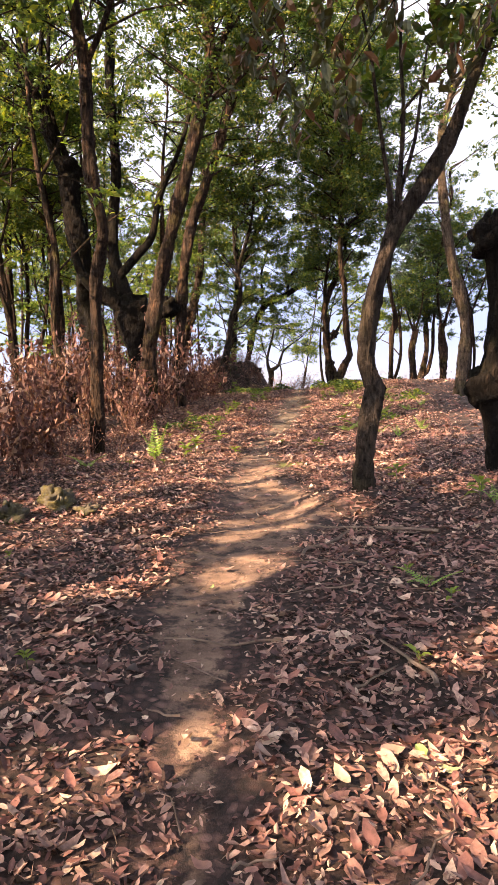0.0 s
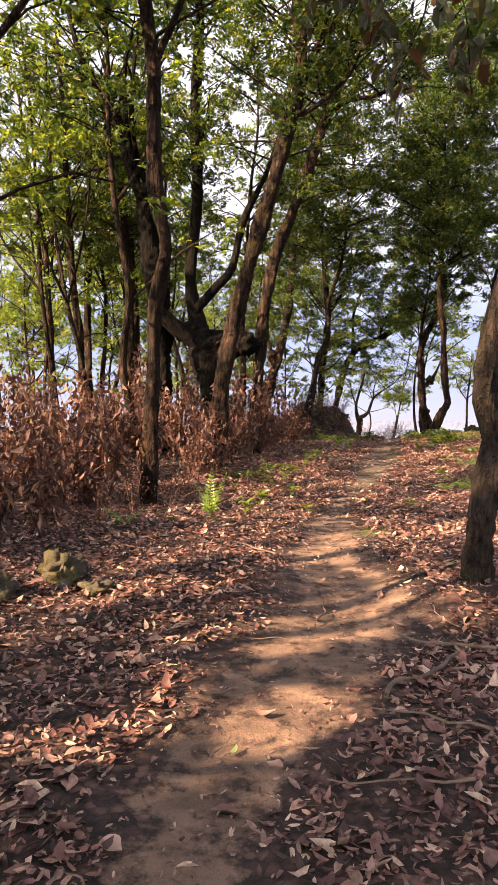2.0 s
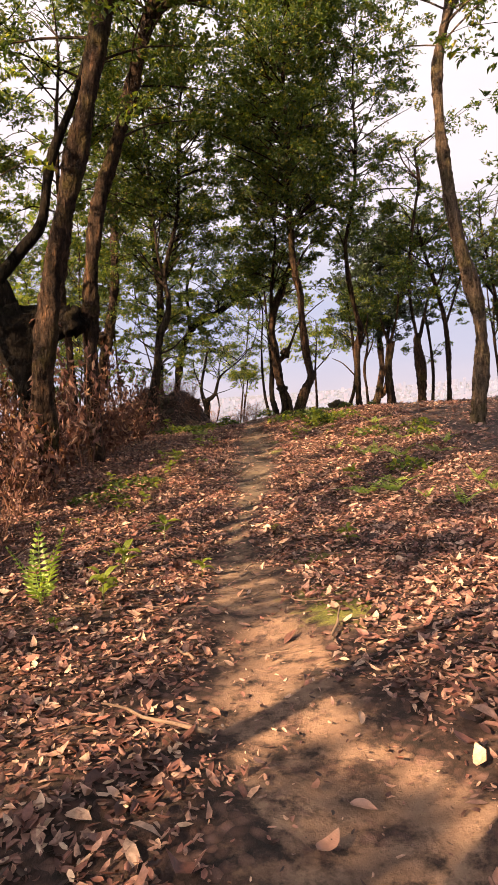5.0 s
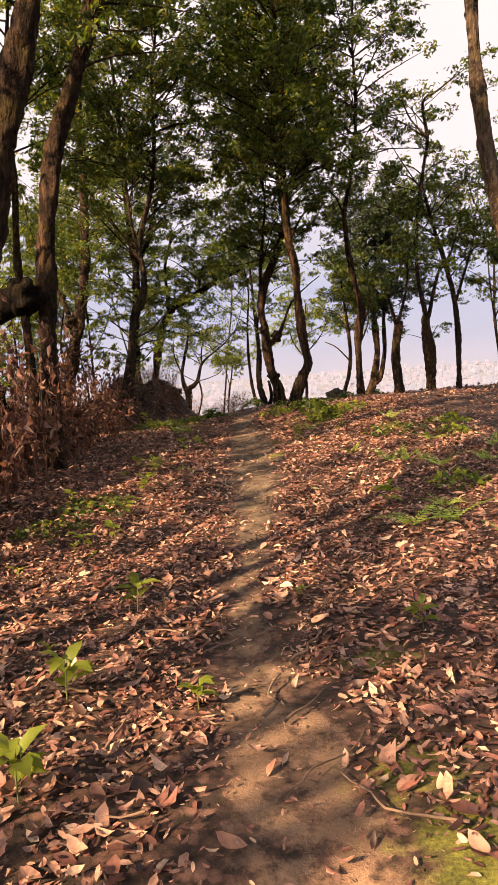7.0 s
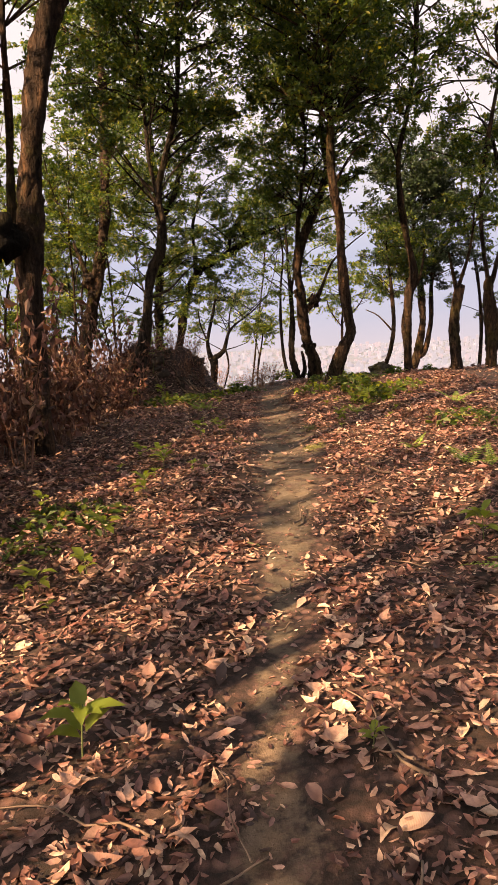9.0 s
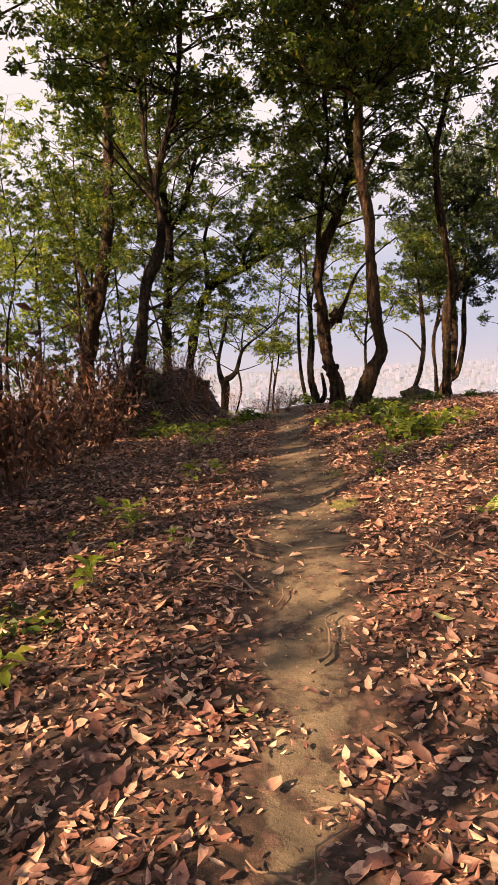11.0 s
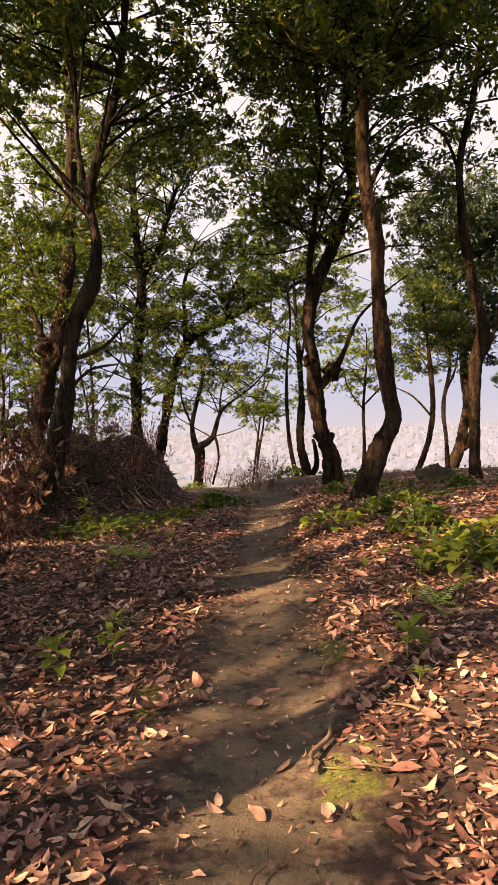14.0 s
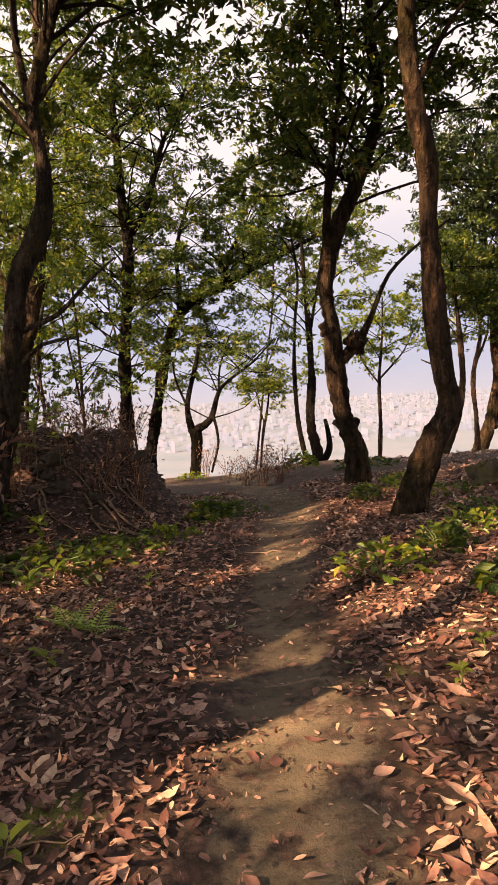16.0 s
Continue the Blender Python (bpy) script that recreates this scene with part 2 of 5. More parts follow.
def land(x, y):
    x, y = np.asarray(x, float), np.asarray(y, float)
    z = np.interp(y, PROFILE_Y, PROFILE_Z) + 0.16 * smoothstep(1.0, 3.5, x) + 0.15 * smoothstep(-2, -6, x)
    near = smoothstep(45, 30, y) * smoothstep(-20, -8, y) * smoothstep(16, 9, np.abs(x))
    z += near * rolling(x, y)
    z -= 0.035 * np.exp(-((x - np.interp(y, PATH_Y, PATH_X)) / 0.4) ** 2) * near
    z += hump(x, y, 1.15, 6.5, 0.5, 0.5, 0.14)
    steep = ((x + 0.28) / np.where(x < -0.28, 1.35, 0.9)) ** 2 + ((y - 24.0) / 1.15) ** 2
    z += 0.98 * np.exp(-steep ** np.where(x < -0.28, 1.1, 1.7)) * (1 + 0.12 * np.sin(5 * x) * np.sin(4 * y) + 0.10 * np.sin(9 * x + 3 * y) * np.sin(8 * y - 4 * x) + 0.05 * np.sin(17 * x - 5 * y))
    z += hump(x, y, -1.3, 23.6, 0.8, 1.2, 0.35)
    z += hump(x, y, 4.6, 20.5, 2.2, 2.5, 0.16)
    return z


def on_path(x, y):
    """1 on the trodden strip, 0 off it."""
    d = np.abs(x - np.interp(y, PATH_Y, PATH_X)) / np.interp(y, PATH_Y, PATH_W)
    return smoothstep(1.5, 0.55, d)


def axis(fine_a, fine_b, step, far_a, far_b, grow=1.22):
    v = list(np.arange(fine_a, fine_b + 1e-6, step))
    s = step
    while v[-1] < far_b:
        s *= grow
        v.append(v[-1] + s)
    s = step
    while v[0] > far_a:
        s *= grow
        v.insert(0, v[0] - s)
    return np.array(v)


def ground():
    xs, ys = axis(-4, 5, 0.1, -2500, 2500), axis(0.5, 27, 0.1, -400, 4000)
    gx, gy = np.meshgrid(xs, ys)
    gz = land(gx, gy)
    nx, ny = len(xs), len(ys)
    idx = np.arange(nx * ny).reshape(ny, nx)
    faces = np.stack([idx[:-1, :-1], idx[:-1, 1:], idx[1:, 1:], idx[1:, :-1]], -1).reshape(-1, 4)
    me = mesh_from("ground", np.stack([gx, gy, gz], -1).reshape(-1, 3), faces, GROUND, True)
    col = me.color_attributes.new("trodden", "FLOAT_COLOR", "POINT")
    moss = np.zeros_like(gx)
    for cx, cy, sx, sy, h in MOSS:
        moss = np.maximum(moss, hump(gx, gy, cx, cy, sx, sy, h))
    # channels: trodden path, moss, painted distance haze
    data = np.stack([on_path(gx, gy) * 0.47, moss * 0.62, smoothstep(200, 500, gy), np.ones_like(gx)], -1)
    col.data.foreach_set("color", data.astype(np.float32).ravel())
    return tagged(new("ground", me), "leaf-strewn forest floor with a bare trodden trail", "ground", kind="structure")


# mossy patches at the edges of the bare soil: x, y, half widths, strength
MOSS = [(0.55, 8.75, 0.32, 0.35, 1), (0.5, 9.2, 0.3, 0.3, .8), (0.75, 10.2, 0.25, 0.22, .8), (1.35, 16.4, 0.22, 0.3, .8), (1.55, 17.6, 0.2, 0.3, .7), (0.6, 17.2, 0.12, 0.3, .8), (1.75, 19.1, 0.2, 0.2, .6), (0.45, 18.3, 0.2, 0.2, .9), (1.6, 22.0, 0.4, 0.3, .4)]
ground()

# ---- leaves ----
# gaps cut into the canopy to let sun reach these ground patches: x, y, half length along the sun's way, half width
GAPS = [(-0.65, 5.35, 0.3, 0.25), (-0.25, 5.65, 0.38, 0.26), (0.15, 6.0, 0.42, 0.3), (0.5, 6.45, 0.42, 0.3), (0.85, 6.95, 0.32, 0.26), (0.95, 6.2, 0.3, 0.25), (-0.05, 4.75, 0.38, 0.22), (-0.95, 4.3, 0.4, 0.18), (-0.45, 2.5, 0.6, 0.14), (0.65, 2.35, 0.3, 0.24), (-1.5, 6.6, 0.4, 0.3), (0.35, 8.5, 0.5, 0.22),
        (-1.25, 9.3, 0.55, 0.4), (-0.8, 8.3, 0.6, 0.25), (-0.65, 9.5, 1.1, 0.5), (0.5, 9.5, 0.6, 0.4), (1.4, 8.9, 0.8, 0.35), (1.6, 11.4, 0.5, 0.35), (0.35, 12.0, 0.35, 0.14),
        (0.2, 16.9, 0.75, 0.2), (1.6, 16.95, 0.8, 0.28), (1.15, 18.8, 0.5, 0.13), (1.35, 21.2, 0.55, 0.14), (2.3, 19.6, 0.4, 0.16), (1.0, 14.4, 0.6, 0.16), (1.8, 14.7, 0.5, 0.2), (-0.6, 15.6, 0.6, 0.2), (2.6, 12.2, 0.6, 0.35), (1.9, 23.2, 0.4, 0.14),
        (5.0, 26.2, 1.5, 0.35), (6.3, 24.3, 1.4, 0.35), (7.0, 25.2, 1.6, 0.35), (0.7, 12.8, 0.8, 0.2), (-2.4, 9.8, 0.9, 0.5), (-2.1, 13.0, 0.7, 0.4), (-1.9, 16.8, 0.6, 0.3)]
# and the small ones between the boughs
R1 = np.random.default_rng(64)
GAPS += [(R1.uniform(-3.2, 4.2), R1.uniform(6.5, 24), R1.uniform(0.25, 0.7), R1.uniform(0.07, 0.2)) for i in range(64)]
GAPS = [g for g in GAPS if not (0.3 < g[0] < 1.9 and (17.3 < g[1] < 18.5 or 19.0 < g[1] < 20.9 or 15.0 < g[1] < 16.4))]
GAPS += [(0.0, 21.6, 0.5, 0.2), (-0.4, 15.3, 0.4, 0.2), (2.15, 16.6, 0.5, 0.35), (-0.1, 17.0, 0.6, 0.25), (-0.5, 18.6, 0.6, 0.15), (-1.3, 6.4, 0.5, 0.3), (-0.9, 7.4, 0.5, 0.2), (-1.5, 7.6, 0.4, 0.2), (0.9, 2.2, 0.35, 0.3), (1.2, 3.4, 0.4, 0.12)]
SUN_RUN = np.array([-SUN_FROM.x, -SUN_FROM.y]) / SUN_FROM.z
SUN_WAY = SUN_RUN / np.linalg.norm(SUN_RUN)


def sunny(p):
    """Which of the points would shade one of the sunny patches; the patches have ragged edges."""
    q = p[:, :2] + SUN_RUN * (p[:, 2:] + 0.1)
    edge = 1 + 0.28 * np.sin(9 * q[:, 0] + 5 * q[:, 1]) * np.sin(7 * q[:, 1] - 4 * q[:, 0]) + 0.2 * np.sin(23 * q[:, 1] + 3 * q[:, 0])
    out = np.zeros(len(p), bool)
    for x, y, a, b in GAPS:
        u = (q[:, 0] - x) * SUN_WAY[0] + (q[:, 1] - y) * SUN_WAY[1]
        v = (q[:, 1] - y) * SUN_WAY[0] - (q[:, 0] - x) * SUN_WAY[1]
        out |= (u / (a + 0.05)) ** 2 + (v / (b + 0.05)) ** 2 < edge
    return out


def leaf_cloud(pos, length, width, yaw, pitch, roll, curl, shape=0):
    """Many leaves as one mesh's arrays, folded at the midrib. shape 0: four corners; 1: eight points, curled along the length; 2: six, blunt."""
    n = len(pos)
    if shape == 0:
        base = np.array([[0, 0, 0], [0.45, 0.5, 0.10], [1, 0, 0], [0.45, -0.5, 0.10]])
        faces = np.array([[0, 2, 1], [0, 3, 2]])
    elif shape == 2:
        base = np.array([[0, 0, 0], [0.22, 0.4, 0.10], [0.7, 0.42, 0.12], [1, 0.05, 0], [0.75, -0.36, 0.1], [0.25, -0.44, 0.08]])
        faces = np.array([[0, 3, 1], [1, 3, 2], [0, 5, 3], [5, 4, 3]])
    else:
        base = np.array([[0, 0, 0], [0.27, 0.42, 0.11], [0.27, 0, 0], [0.27, -0.42, 0.11], [0.66, 0.43, 0.11], [0.66, 0, 0], [0.66, -0.43, 0.11], [1.0, 0, 0]])
        faces = np.array([[0, 2, 1], [0, 3, 2], [1, 2, 4], [2, 5, 4], [2, 3, 5], [3, 6, 5], [4, 5, 7], [5, 6, 7]])
    k = len(base)
    p = np.repeat(base[None], n, 0)
    p = p + np.random.default_rng(n).normal(0, 0.032, p.shape) * (1, 1, 0.8)
    x = (p[:, :, 0] - 0.5) * length[:, None]
    y = p[:, :, 1] * width[:, None]
    z = p[:, :, 2] * width[:, None] * 1.3 + curl[:, None] * length[:, None] * ((p[:, :, 0] - 0.5) ** 2) * 2
    cr, sr = np.cos(roll)[:, None], np.sin(roll)[:, None]
    y, z = y * cr - z * sr, y * sr + z * cr
    cp, sp = np.cos(pitch)[:, None], np.sin(pitch)[:, None]
    x, z = x * cp - z * sp, x * sp + z * cp
    cy, sy = np.cos(yaw)[:, None], np.sin(yaw)[:, None]
    x, y = x * cy - y * sy, x * sy + y * cy
    v = np.stack([x, y, z], -1) + pos[:, None, :]
    f = faces[None] + (np.arange(n) * k)[:, None, None]
    return v.reshape(-1, 3), f.reshape(-1, 3)


def bough_leaves(name, centres, spread, per, length, material, parent, seed):
    """Sprays of drooping leaves round the given centres."""
    r = np.random.default_rng(seed)
    c = np.repeat(np.asarray(centres), per, 0)
    s = np.repeat(np.asarray(spread), per)[:, None]
    n = len(c)
    d = r.normal(size=(n, 3))
    d /= np.linalg.norm(d, axis=1)[:, None]
    pos = c + d * (r.uniform(0.1, 1.0, (n, 1)) ** 0.6) * s * np.array([1, 1, 0.62])
    # gather the leaves into little sprays
    g = np.arange(n) // 7
    hub = pos[np.minimum(g * 7, n - 1)]
    pos = hub + (pos - hub) * 0.28
    pos = pos[~sunny(pos + np.array(parent.location))]
    n = len(pos)
    yaw = np.repeat(r.uniform(0, 6.28, n // 7 + 1), 7)[:n] + r.normal(0, 0.9, n)
    ln = length * r.uniform(0.65, 1.3, n)
    v, f = leaf_cloud(pos, ln, ln * r.uniform(0.34, 0.5, n), yaw, r.normal(-0.35, 0.5, n), r.normal(0, 0.6, n), r.normal(-0.15, 0.2, n))
    return part(name, mesh_from(name, v, f, material), parent)


# ---- trees ----
def spline(points, step):
    """Catmull-Rom through (x, y, z, r), at about even steps."""
    p = np.array(points, float)
    if len(p) < 2:
        return p
    p = np.vstack([2 * p[0] - p[1], p, 2 * p[-1] - p[-2]])
    out = []
    for i in range(1, len(p) - 2):
        n = max(2, int(np.linalg.norm(p[i + 1, :3] - p[i, :3]) / step))
        u = np.linspace(0, 1, n, endpoint=False)[:, None]
        a, b, c, d = p[i - 1], p[i], p[i + 1], p[i + 2]
        out.append(0.5 * (2 * b + (c - a) * u + (2 * a - 5 * b + 4 * c - d) * u ** 2 + (3 * b - a - 3 * c + d) * u ** 3))
    out.append(p[-2][None])
    q = np.vstack(out)
    q[:, 3] = np.maximum(q[:, 3], 0.002)
    return q


def tube(points, sides=10, step=0.12, rough=0.10, seed=0):
    q = spline(points, step)
    n = len(q)
    tan = np.gradient(q[:, :3], axis=0)
    tan /= np.linalg.norm(tan, axis=1)[:, None] + 1e-9
    ref = np.array([0.2, 1.0, 0.05])
    u = np.cross(tan, ref)
    u /= np.linalg.norm(u, axis=1)[:, None] + 1e-9
    w = np.cross(tan, u)
    a = np.linspace(0, 2 * np.pi, sides, endpoint=False)
    rr = np.random.default_rng(seed)
    s = np.arange(n) * step
    ph = rr.uniform(0, 6.28, 6)
    lump = 1 + rough * (np.sin(3 * a[None] + 2.1 * s[:, None] + ph[0]) * 0.45 + np.sin(2 * a[None] - 3.7 * s[:, None] + ph[1]) * 0.5 + np.sin(5.3 * s[:, None] + ph[2]) * 0.4)
    lump += rr.normal(0, rough * 0.35, (n, sides))
    rad = q[:, 3][:, None] * lump
    v = q[:, None, :3] + rad[..., None] * (np.cos(a)[None, :, None] * u[:, None] + np.sin(a)[None, :, None] * w[:, None])
    idx = np.arange(n * sides).reshape(n, sides)
    nxt = np.roll(idx, -1, 1)
    f = np.stack([idx[:-1], nxt[:-1], nxt[1:], idx[1:]], -1).reshape(-1, 4)
    verts = np.vstack([v.reshape(-1, 3), q[:1, :3], q[-1:, :3]])
    caps = []
    for ring, c in ((idx[0], n * sides), (idx[-1], n * sides + 1)):
        for i in range(0, sides, 2):
            caps.append([ring[i], ring[(i + 1) % sides], ring[(i + 2) % sides], c])
    return verts, np.vstack([f, np.array(caps)])


def joined(pieces):
    vs, fs, o = [], [], 0
    for v, f in pieces:
        vs.append(v)
        fs.append(f + o)
        o += len(v)
    return np.vstack(vs), np.vstack(fs)


def lump(x, y, z, r, seed=0, flat=1.0, rings=10, sides=14, rough=0.22):
    """A knobbly round mass."""
    rr = np.random.default_rng(seed)
    ph = rr.uniform(0, 6.28, 8)
    th = np.linspace(0.06, np.pi - 0.06, rings)[:, None]
    a = np.linspace(0, 2 * np.pi, sides, endpoint=False)[None]
    d = 1 + rough * (np.sin(3 * a + ph[0] + 2 * th) * 0.5 + np.sin(5 * th + ph[1] + 2 * a) * 0.5 + np.sin(5 * a - 3 * th + ph[2]) * 0.35) + rr.normal(0, rough * 0.2, (rings, sides))
    v = np.stack([x + r * d * np.sin(th) * np.cos(a), y + r * d * np.sin(th) * np.sin(a), z + flat * r * d * np.cos(th)], -1).reshape(-1, 3)
    idx = np.arange(rings * sides).reshape(rings, sides)
    nxt = np.roll(idx, -1, 1)
    f = np.stack([idx[:-1], idx[1:], nxt[1:], nxt[:-1]], -1).reshape(-1, 4)
    return v, f


TREES = [0]
LEAF_SIZE = 1.18
def tree(label, trunk, limbs, burls, clumps, leaf, crown_from, bark=None, foliage=None, per=92, reach=1.7, fine=True):
    """A tree: the trunk's line and radii, its limbs, its burls; leafy boughs grow from whatever stands above crown_from."""
    TREES[0] += 1
    seed = TREES[0] * 31
    r = np.random.default_rng(seed)
    # "black" in a label picks the bark with shade in its colour
    bark = bark or (SHADED_BARK if "black" in label else PALE_BARK if "smooth pale" in label else GREY_BARK if "grey" in label else BARK)
    foliage = foliage or (DARK_GREEN if "dense dark" in label else GREEN)
    x, y = trunk[0][0], trunk[0][1]
    g = float(land(x, y))
    base = new("tree")
    base.location = (x, y, g)
    tagged(base, label, "tree", "forest trees")
    shift = np.array([x, y, g])

    def rel(pts):
        return [(a - x, b - y, c - g, d) for a, b, c, d in pts]
    t0 = list(trunk)
    # carry the foot down into the soil, flaring
    r0 = t0[0][3]
    if t0[0][2] > g + 0.05:
        t0.insert(0, (x, y, g, r0 * 1.12))
    elif t0[0][2] < g - 0.3:
        t0[0] = (x, y, g - 0.1, r0)
    t0.insert(0, (x, y, min(t0[0][2], g) - 0.25, r0 * 1.35))
    t0 = [(a, b, c, d * 0.76) for a, b, c, d in t0]
    pieces = [tube(rel(t0), 20 if fine else 8, 0.065 if fine else 0.3, 0.22 if fine else 0.15, seed)]
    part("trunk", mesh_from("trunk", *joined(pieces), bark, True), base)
    for i, (bx, by, bz, br) in enumerate(burls):
        part("burl", mesh_from("burl", *lump(bx - x, by - y, bz - g, br, seed + i, 0.95, 14, 18, 0.3), bark, True), base, "swollen rough burl")
    spine = spline(trunk, 0.1)
    for i, l in enumerate(limbs):
        d = np.linalg.norm(spine[:, :3] - np.array(l[0][:3]) + np.array([0, 0, 0.1]), axis=1)
        k = int(np.argmin(d))
        if d[k] < 0.9:
            l = [(*spine[k, :3], max(l[0][3], 0.6 * min(spine[k, 3], l[0][3] * 1.6)))] + list(l)
        spine = np.vstack([spine, spline(l, 0.1)])
        l = [(p[0], p[1], p[2], p[3] * 0.82) for p in l]
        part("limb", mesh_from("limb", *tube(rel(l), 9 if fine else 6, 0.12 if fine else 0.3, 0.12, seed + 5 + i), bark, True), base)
    if not clumps:
        return base
    lines = [spline(l, 0.25) for l in [trunk] + list(limbs)]
    pts = np.vstack([np.hstack([l, np.full((len(l), 1), i)]) for i, l in enumerate(lines)])
    pts = pts[pts[:, 2] - g > crown_from]
    if not len(pts):
        return base
    tips, twigs = [], []
    pts = pts[np.argsort(pts[:, 2])]
    for i in range(clumps):
        p = pts[min(len(pts) - 1, int(len(pts) * r.uniform(0.0, 1.0) ** 0.75))]
        a = r.uniform(0, 6.28)
        ln = reach * r.uniform(0.45, 1.2)
        end = p[:3] + ln * np.array([math.cos(a), math.sin(a), r.uniform(-0.05, 0.8)])
        mid = (p[:3] + end) / 2 + r.normal(0, 0.10, 3) + np.array([0, 0, 0.1 * ln])
        if sunny(end[None])[0]:
            continue
        r1 = min(p[3] * 0.5, 0.010 + 0.008 * ln)
        twigs.append(tube(rel([(*p[:3], r1), (*mid, r1 * 0.7), (*end, 0.004)]), 3, 0.8, 0.05, seed + i))
        tips.append(end - shift)
        tips.append(0.35 * p[:3] + 0.65 * end + r.normal(0, 0.25, 3) - shift)
    if not tips:
        return base
    tagged(part("branchwork", mesh_from("branchwork", *joined(twigs), bark, True), base), kind="stuff")
    tips = np.array(tips)
    tagged(bough_leaves("crown", tips, r.uniform(0.24, 0.6, len(tips)), per, leaf * LEAF_SIZE, foliage, base, seed), kind="stuff")
    return base

tree("grey-brown tree leaning over the trail with a knobbly pollard fork",
     [(1.08, 6.50, 0.08, 0.149), (1.09, 6.50, 0.42, 0.111), (1.13, 6.50, 0.76, 0.121), (1.18, 6.50, 1.00, 0.115), (1.10, 6.50, 1.26, 0.099), (1.13, 6.50, 1.67, 0.095), (1.22, 6.50, 2.06, 0.097), (1.36, 6.50, 2.46, 0.111), (1.58, 6.50, 2.77, 0.090), (1.82, 6.50, 3.16, 0.082), (2.01, 6.50, 3.63, 0.076), (2.17, 6.50, 4.08, 0.066), (2.33, 6.50, 4.57, 0.058), (2.43, 6.50, 5.17, 0.038)],
     [[(1.34, 6.50, 2.50, 0.050), (1.28, 6.42, 2.78, 0.025), (1.17, 6.34, 3.37, 0.022), (1.09, 6.26, 3.83, 0.016), (1.00, 6.19, 4.15, 0.009)],
      [(1.37, 6.50, 2.53, 0.045), (1.40, 6.51, 2.94, 0.028), (1.43, 6.53, 3.42, 0.022), (1.40, 6.54, 3.98, 0.017), (1.43, 6.55, 4.52, 0.010)],
      [(1.42, 6.50, 3.43, 0.015), (1.77, 6.42, 3.74, 0.012), (2.26, 6.34, 3.90, 0.007)],
      [(1.41, 6.50, 2.79, 0.023), (1.53, 6.54, 3.18, 0.020), (1.59, 6.58, 3.57, 0.015), (1.67, 6.62, 4.10, 0.010)]],
     [(1.34, 6.50, 2.54, 0.073)], 7, 0.120, 3.6)
tree("tall dark rough-barked tree among dry brush",
     [(-2.34, 10.70, -0.22, 0.157), (-2.29, 10.70, 0.69, 0.125), (-2.25, 10.70, 1.54, 0.115), (-2.22, 10.70, 2.37, 0.113), (-2.07, 10.70, 3.10, 0.112), (-2.18, 10.70, 3.74, 0.119), (-2.21, 10.70, 4.59, 0.118), (-2.21, 10.70, 5.36, 0.117), (-2.29, 10.70, 5.96, 0.104), (-2.33, 10.70, 6.54, 0.087), (-2.32, 10.70, 7.40, 0.062), (-2.20, 10.70, 8.10, 0.050), (-2.08, 10.48, 8.80, 0.031), (-2.18, 10.87, 9.50, 0.013)],
     [[(-2.19, 10.70, 5.39, 0.060), (-1.92, 10.60, 5.83, 0.051), (-1.69, 10.51, 6.30, 0.039), (-1.44, 10.41, 6.95, 0.023)]],
     [], 43, 0.090, 5.4)
tree("massive pollarded tree, shaded black, with a swollen burled crown",
     [(-2.60, 17.00, -0.23, 0.480), (-2.55, 17.00, 0.73, 0.408), (-2.65, 17.00, 1.54, 0.418), (-2.69, 17.00, 2.07, 0.484), (-2.72, 17.00, 2.34, 0.335)],
     [[(-2.65, 17.00, 2.07, 0.296), (-3.04, 16.84, 2.42, 0.252), (-3.40, 16.70, 2.66, 0.20), (-3.75, 16.6, 3.05, 0.14), (-3.95, 16.6, 3.7, 0.09)],
      [(-2.78, 17.00, 2.27, 0.228), (-3.05, 17.10, 3.27, 0.180), (-3.09, 17.20, 4.19, 0.160), (-2.97, 17.30, 5.48, 0.146), (-3.02, 17.40, 7.39, 0.144), (-2.94, 17.50, 9.25, 0.123), (-2.86, 17.59, 11.07, 0.077)],
      [(-2.95, 17.00, 3.00, 0.133), (-2.49, 16.99, 3.50, 0.119), (-2.16, 16.99, 3.88, 0.106), (-1.90, 16.98, 4.89, 0.092), (-1.43, 16.97, 5.81, 0.065), (-1.11, 16.96, 6.72, 0.039)],
      [(-2.49, 17.00, 2.04, 0.282), (-2.05, 16.92, 2.16, 0.236), (-1.78, 16.86, 2.36, 0.16)]],
     [(-2.68, 17.00, 2.23, 0.348), (-3.07, 17.00, 2.48, 0.251), (-1.81, 16.88, 2.25, 0.232)], 80, 0.090, 5.3)
tree("dark rough-barked tree rising close beside the old pollard",
     [(-1.64, 17.0, -0.20, 0.175), (-1.62, 17.00, 0.80, 0.16), (-1.57, 17.0, 1.70, 0.155), (-1.47, 17.0, 2.80, 0.155), (-1.22, 17.0, 4.10, 0.15), (-0.93, 17.10, 4.91, 0.145), (-0.50, 17.2, 6.04, 0.14), (-0.07, 17.30, 7.29, 0.125), (0.42, 17.35, 8.63, 0.116), (0.77, 17.40, 9.83, 0.077)],
     [[(-0.07, 17.30, 7.19, 0.083), (0.32, 17.20, 7.35, 0.064), (0.96, 17.10, 7.40, 0.045), (1.48, 17.00, 7.74, 0.025)]],
     [], 75, 0.090, 5.2)
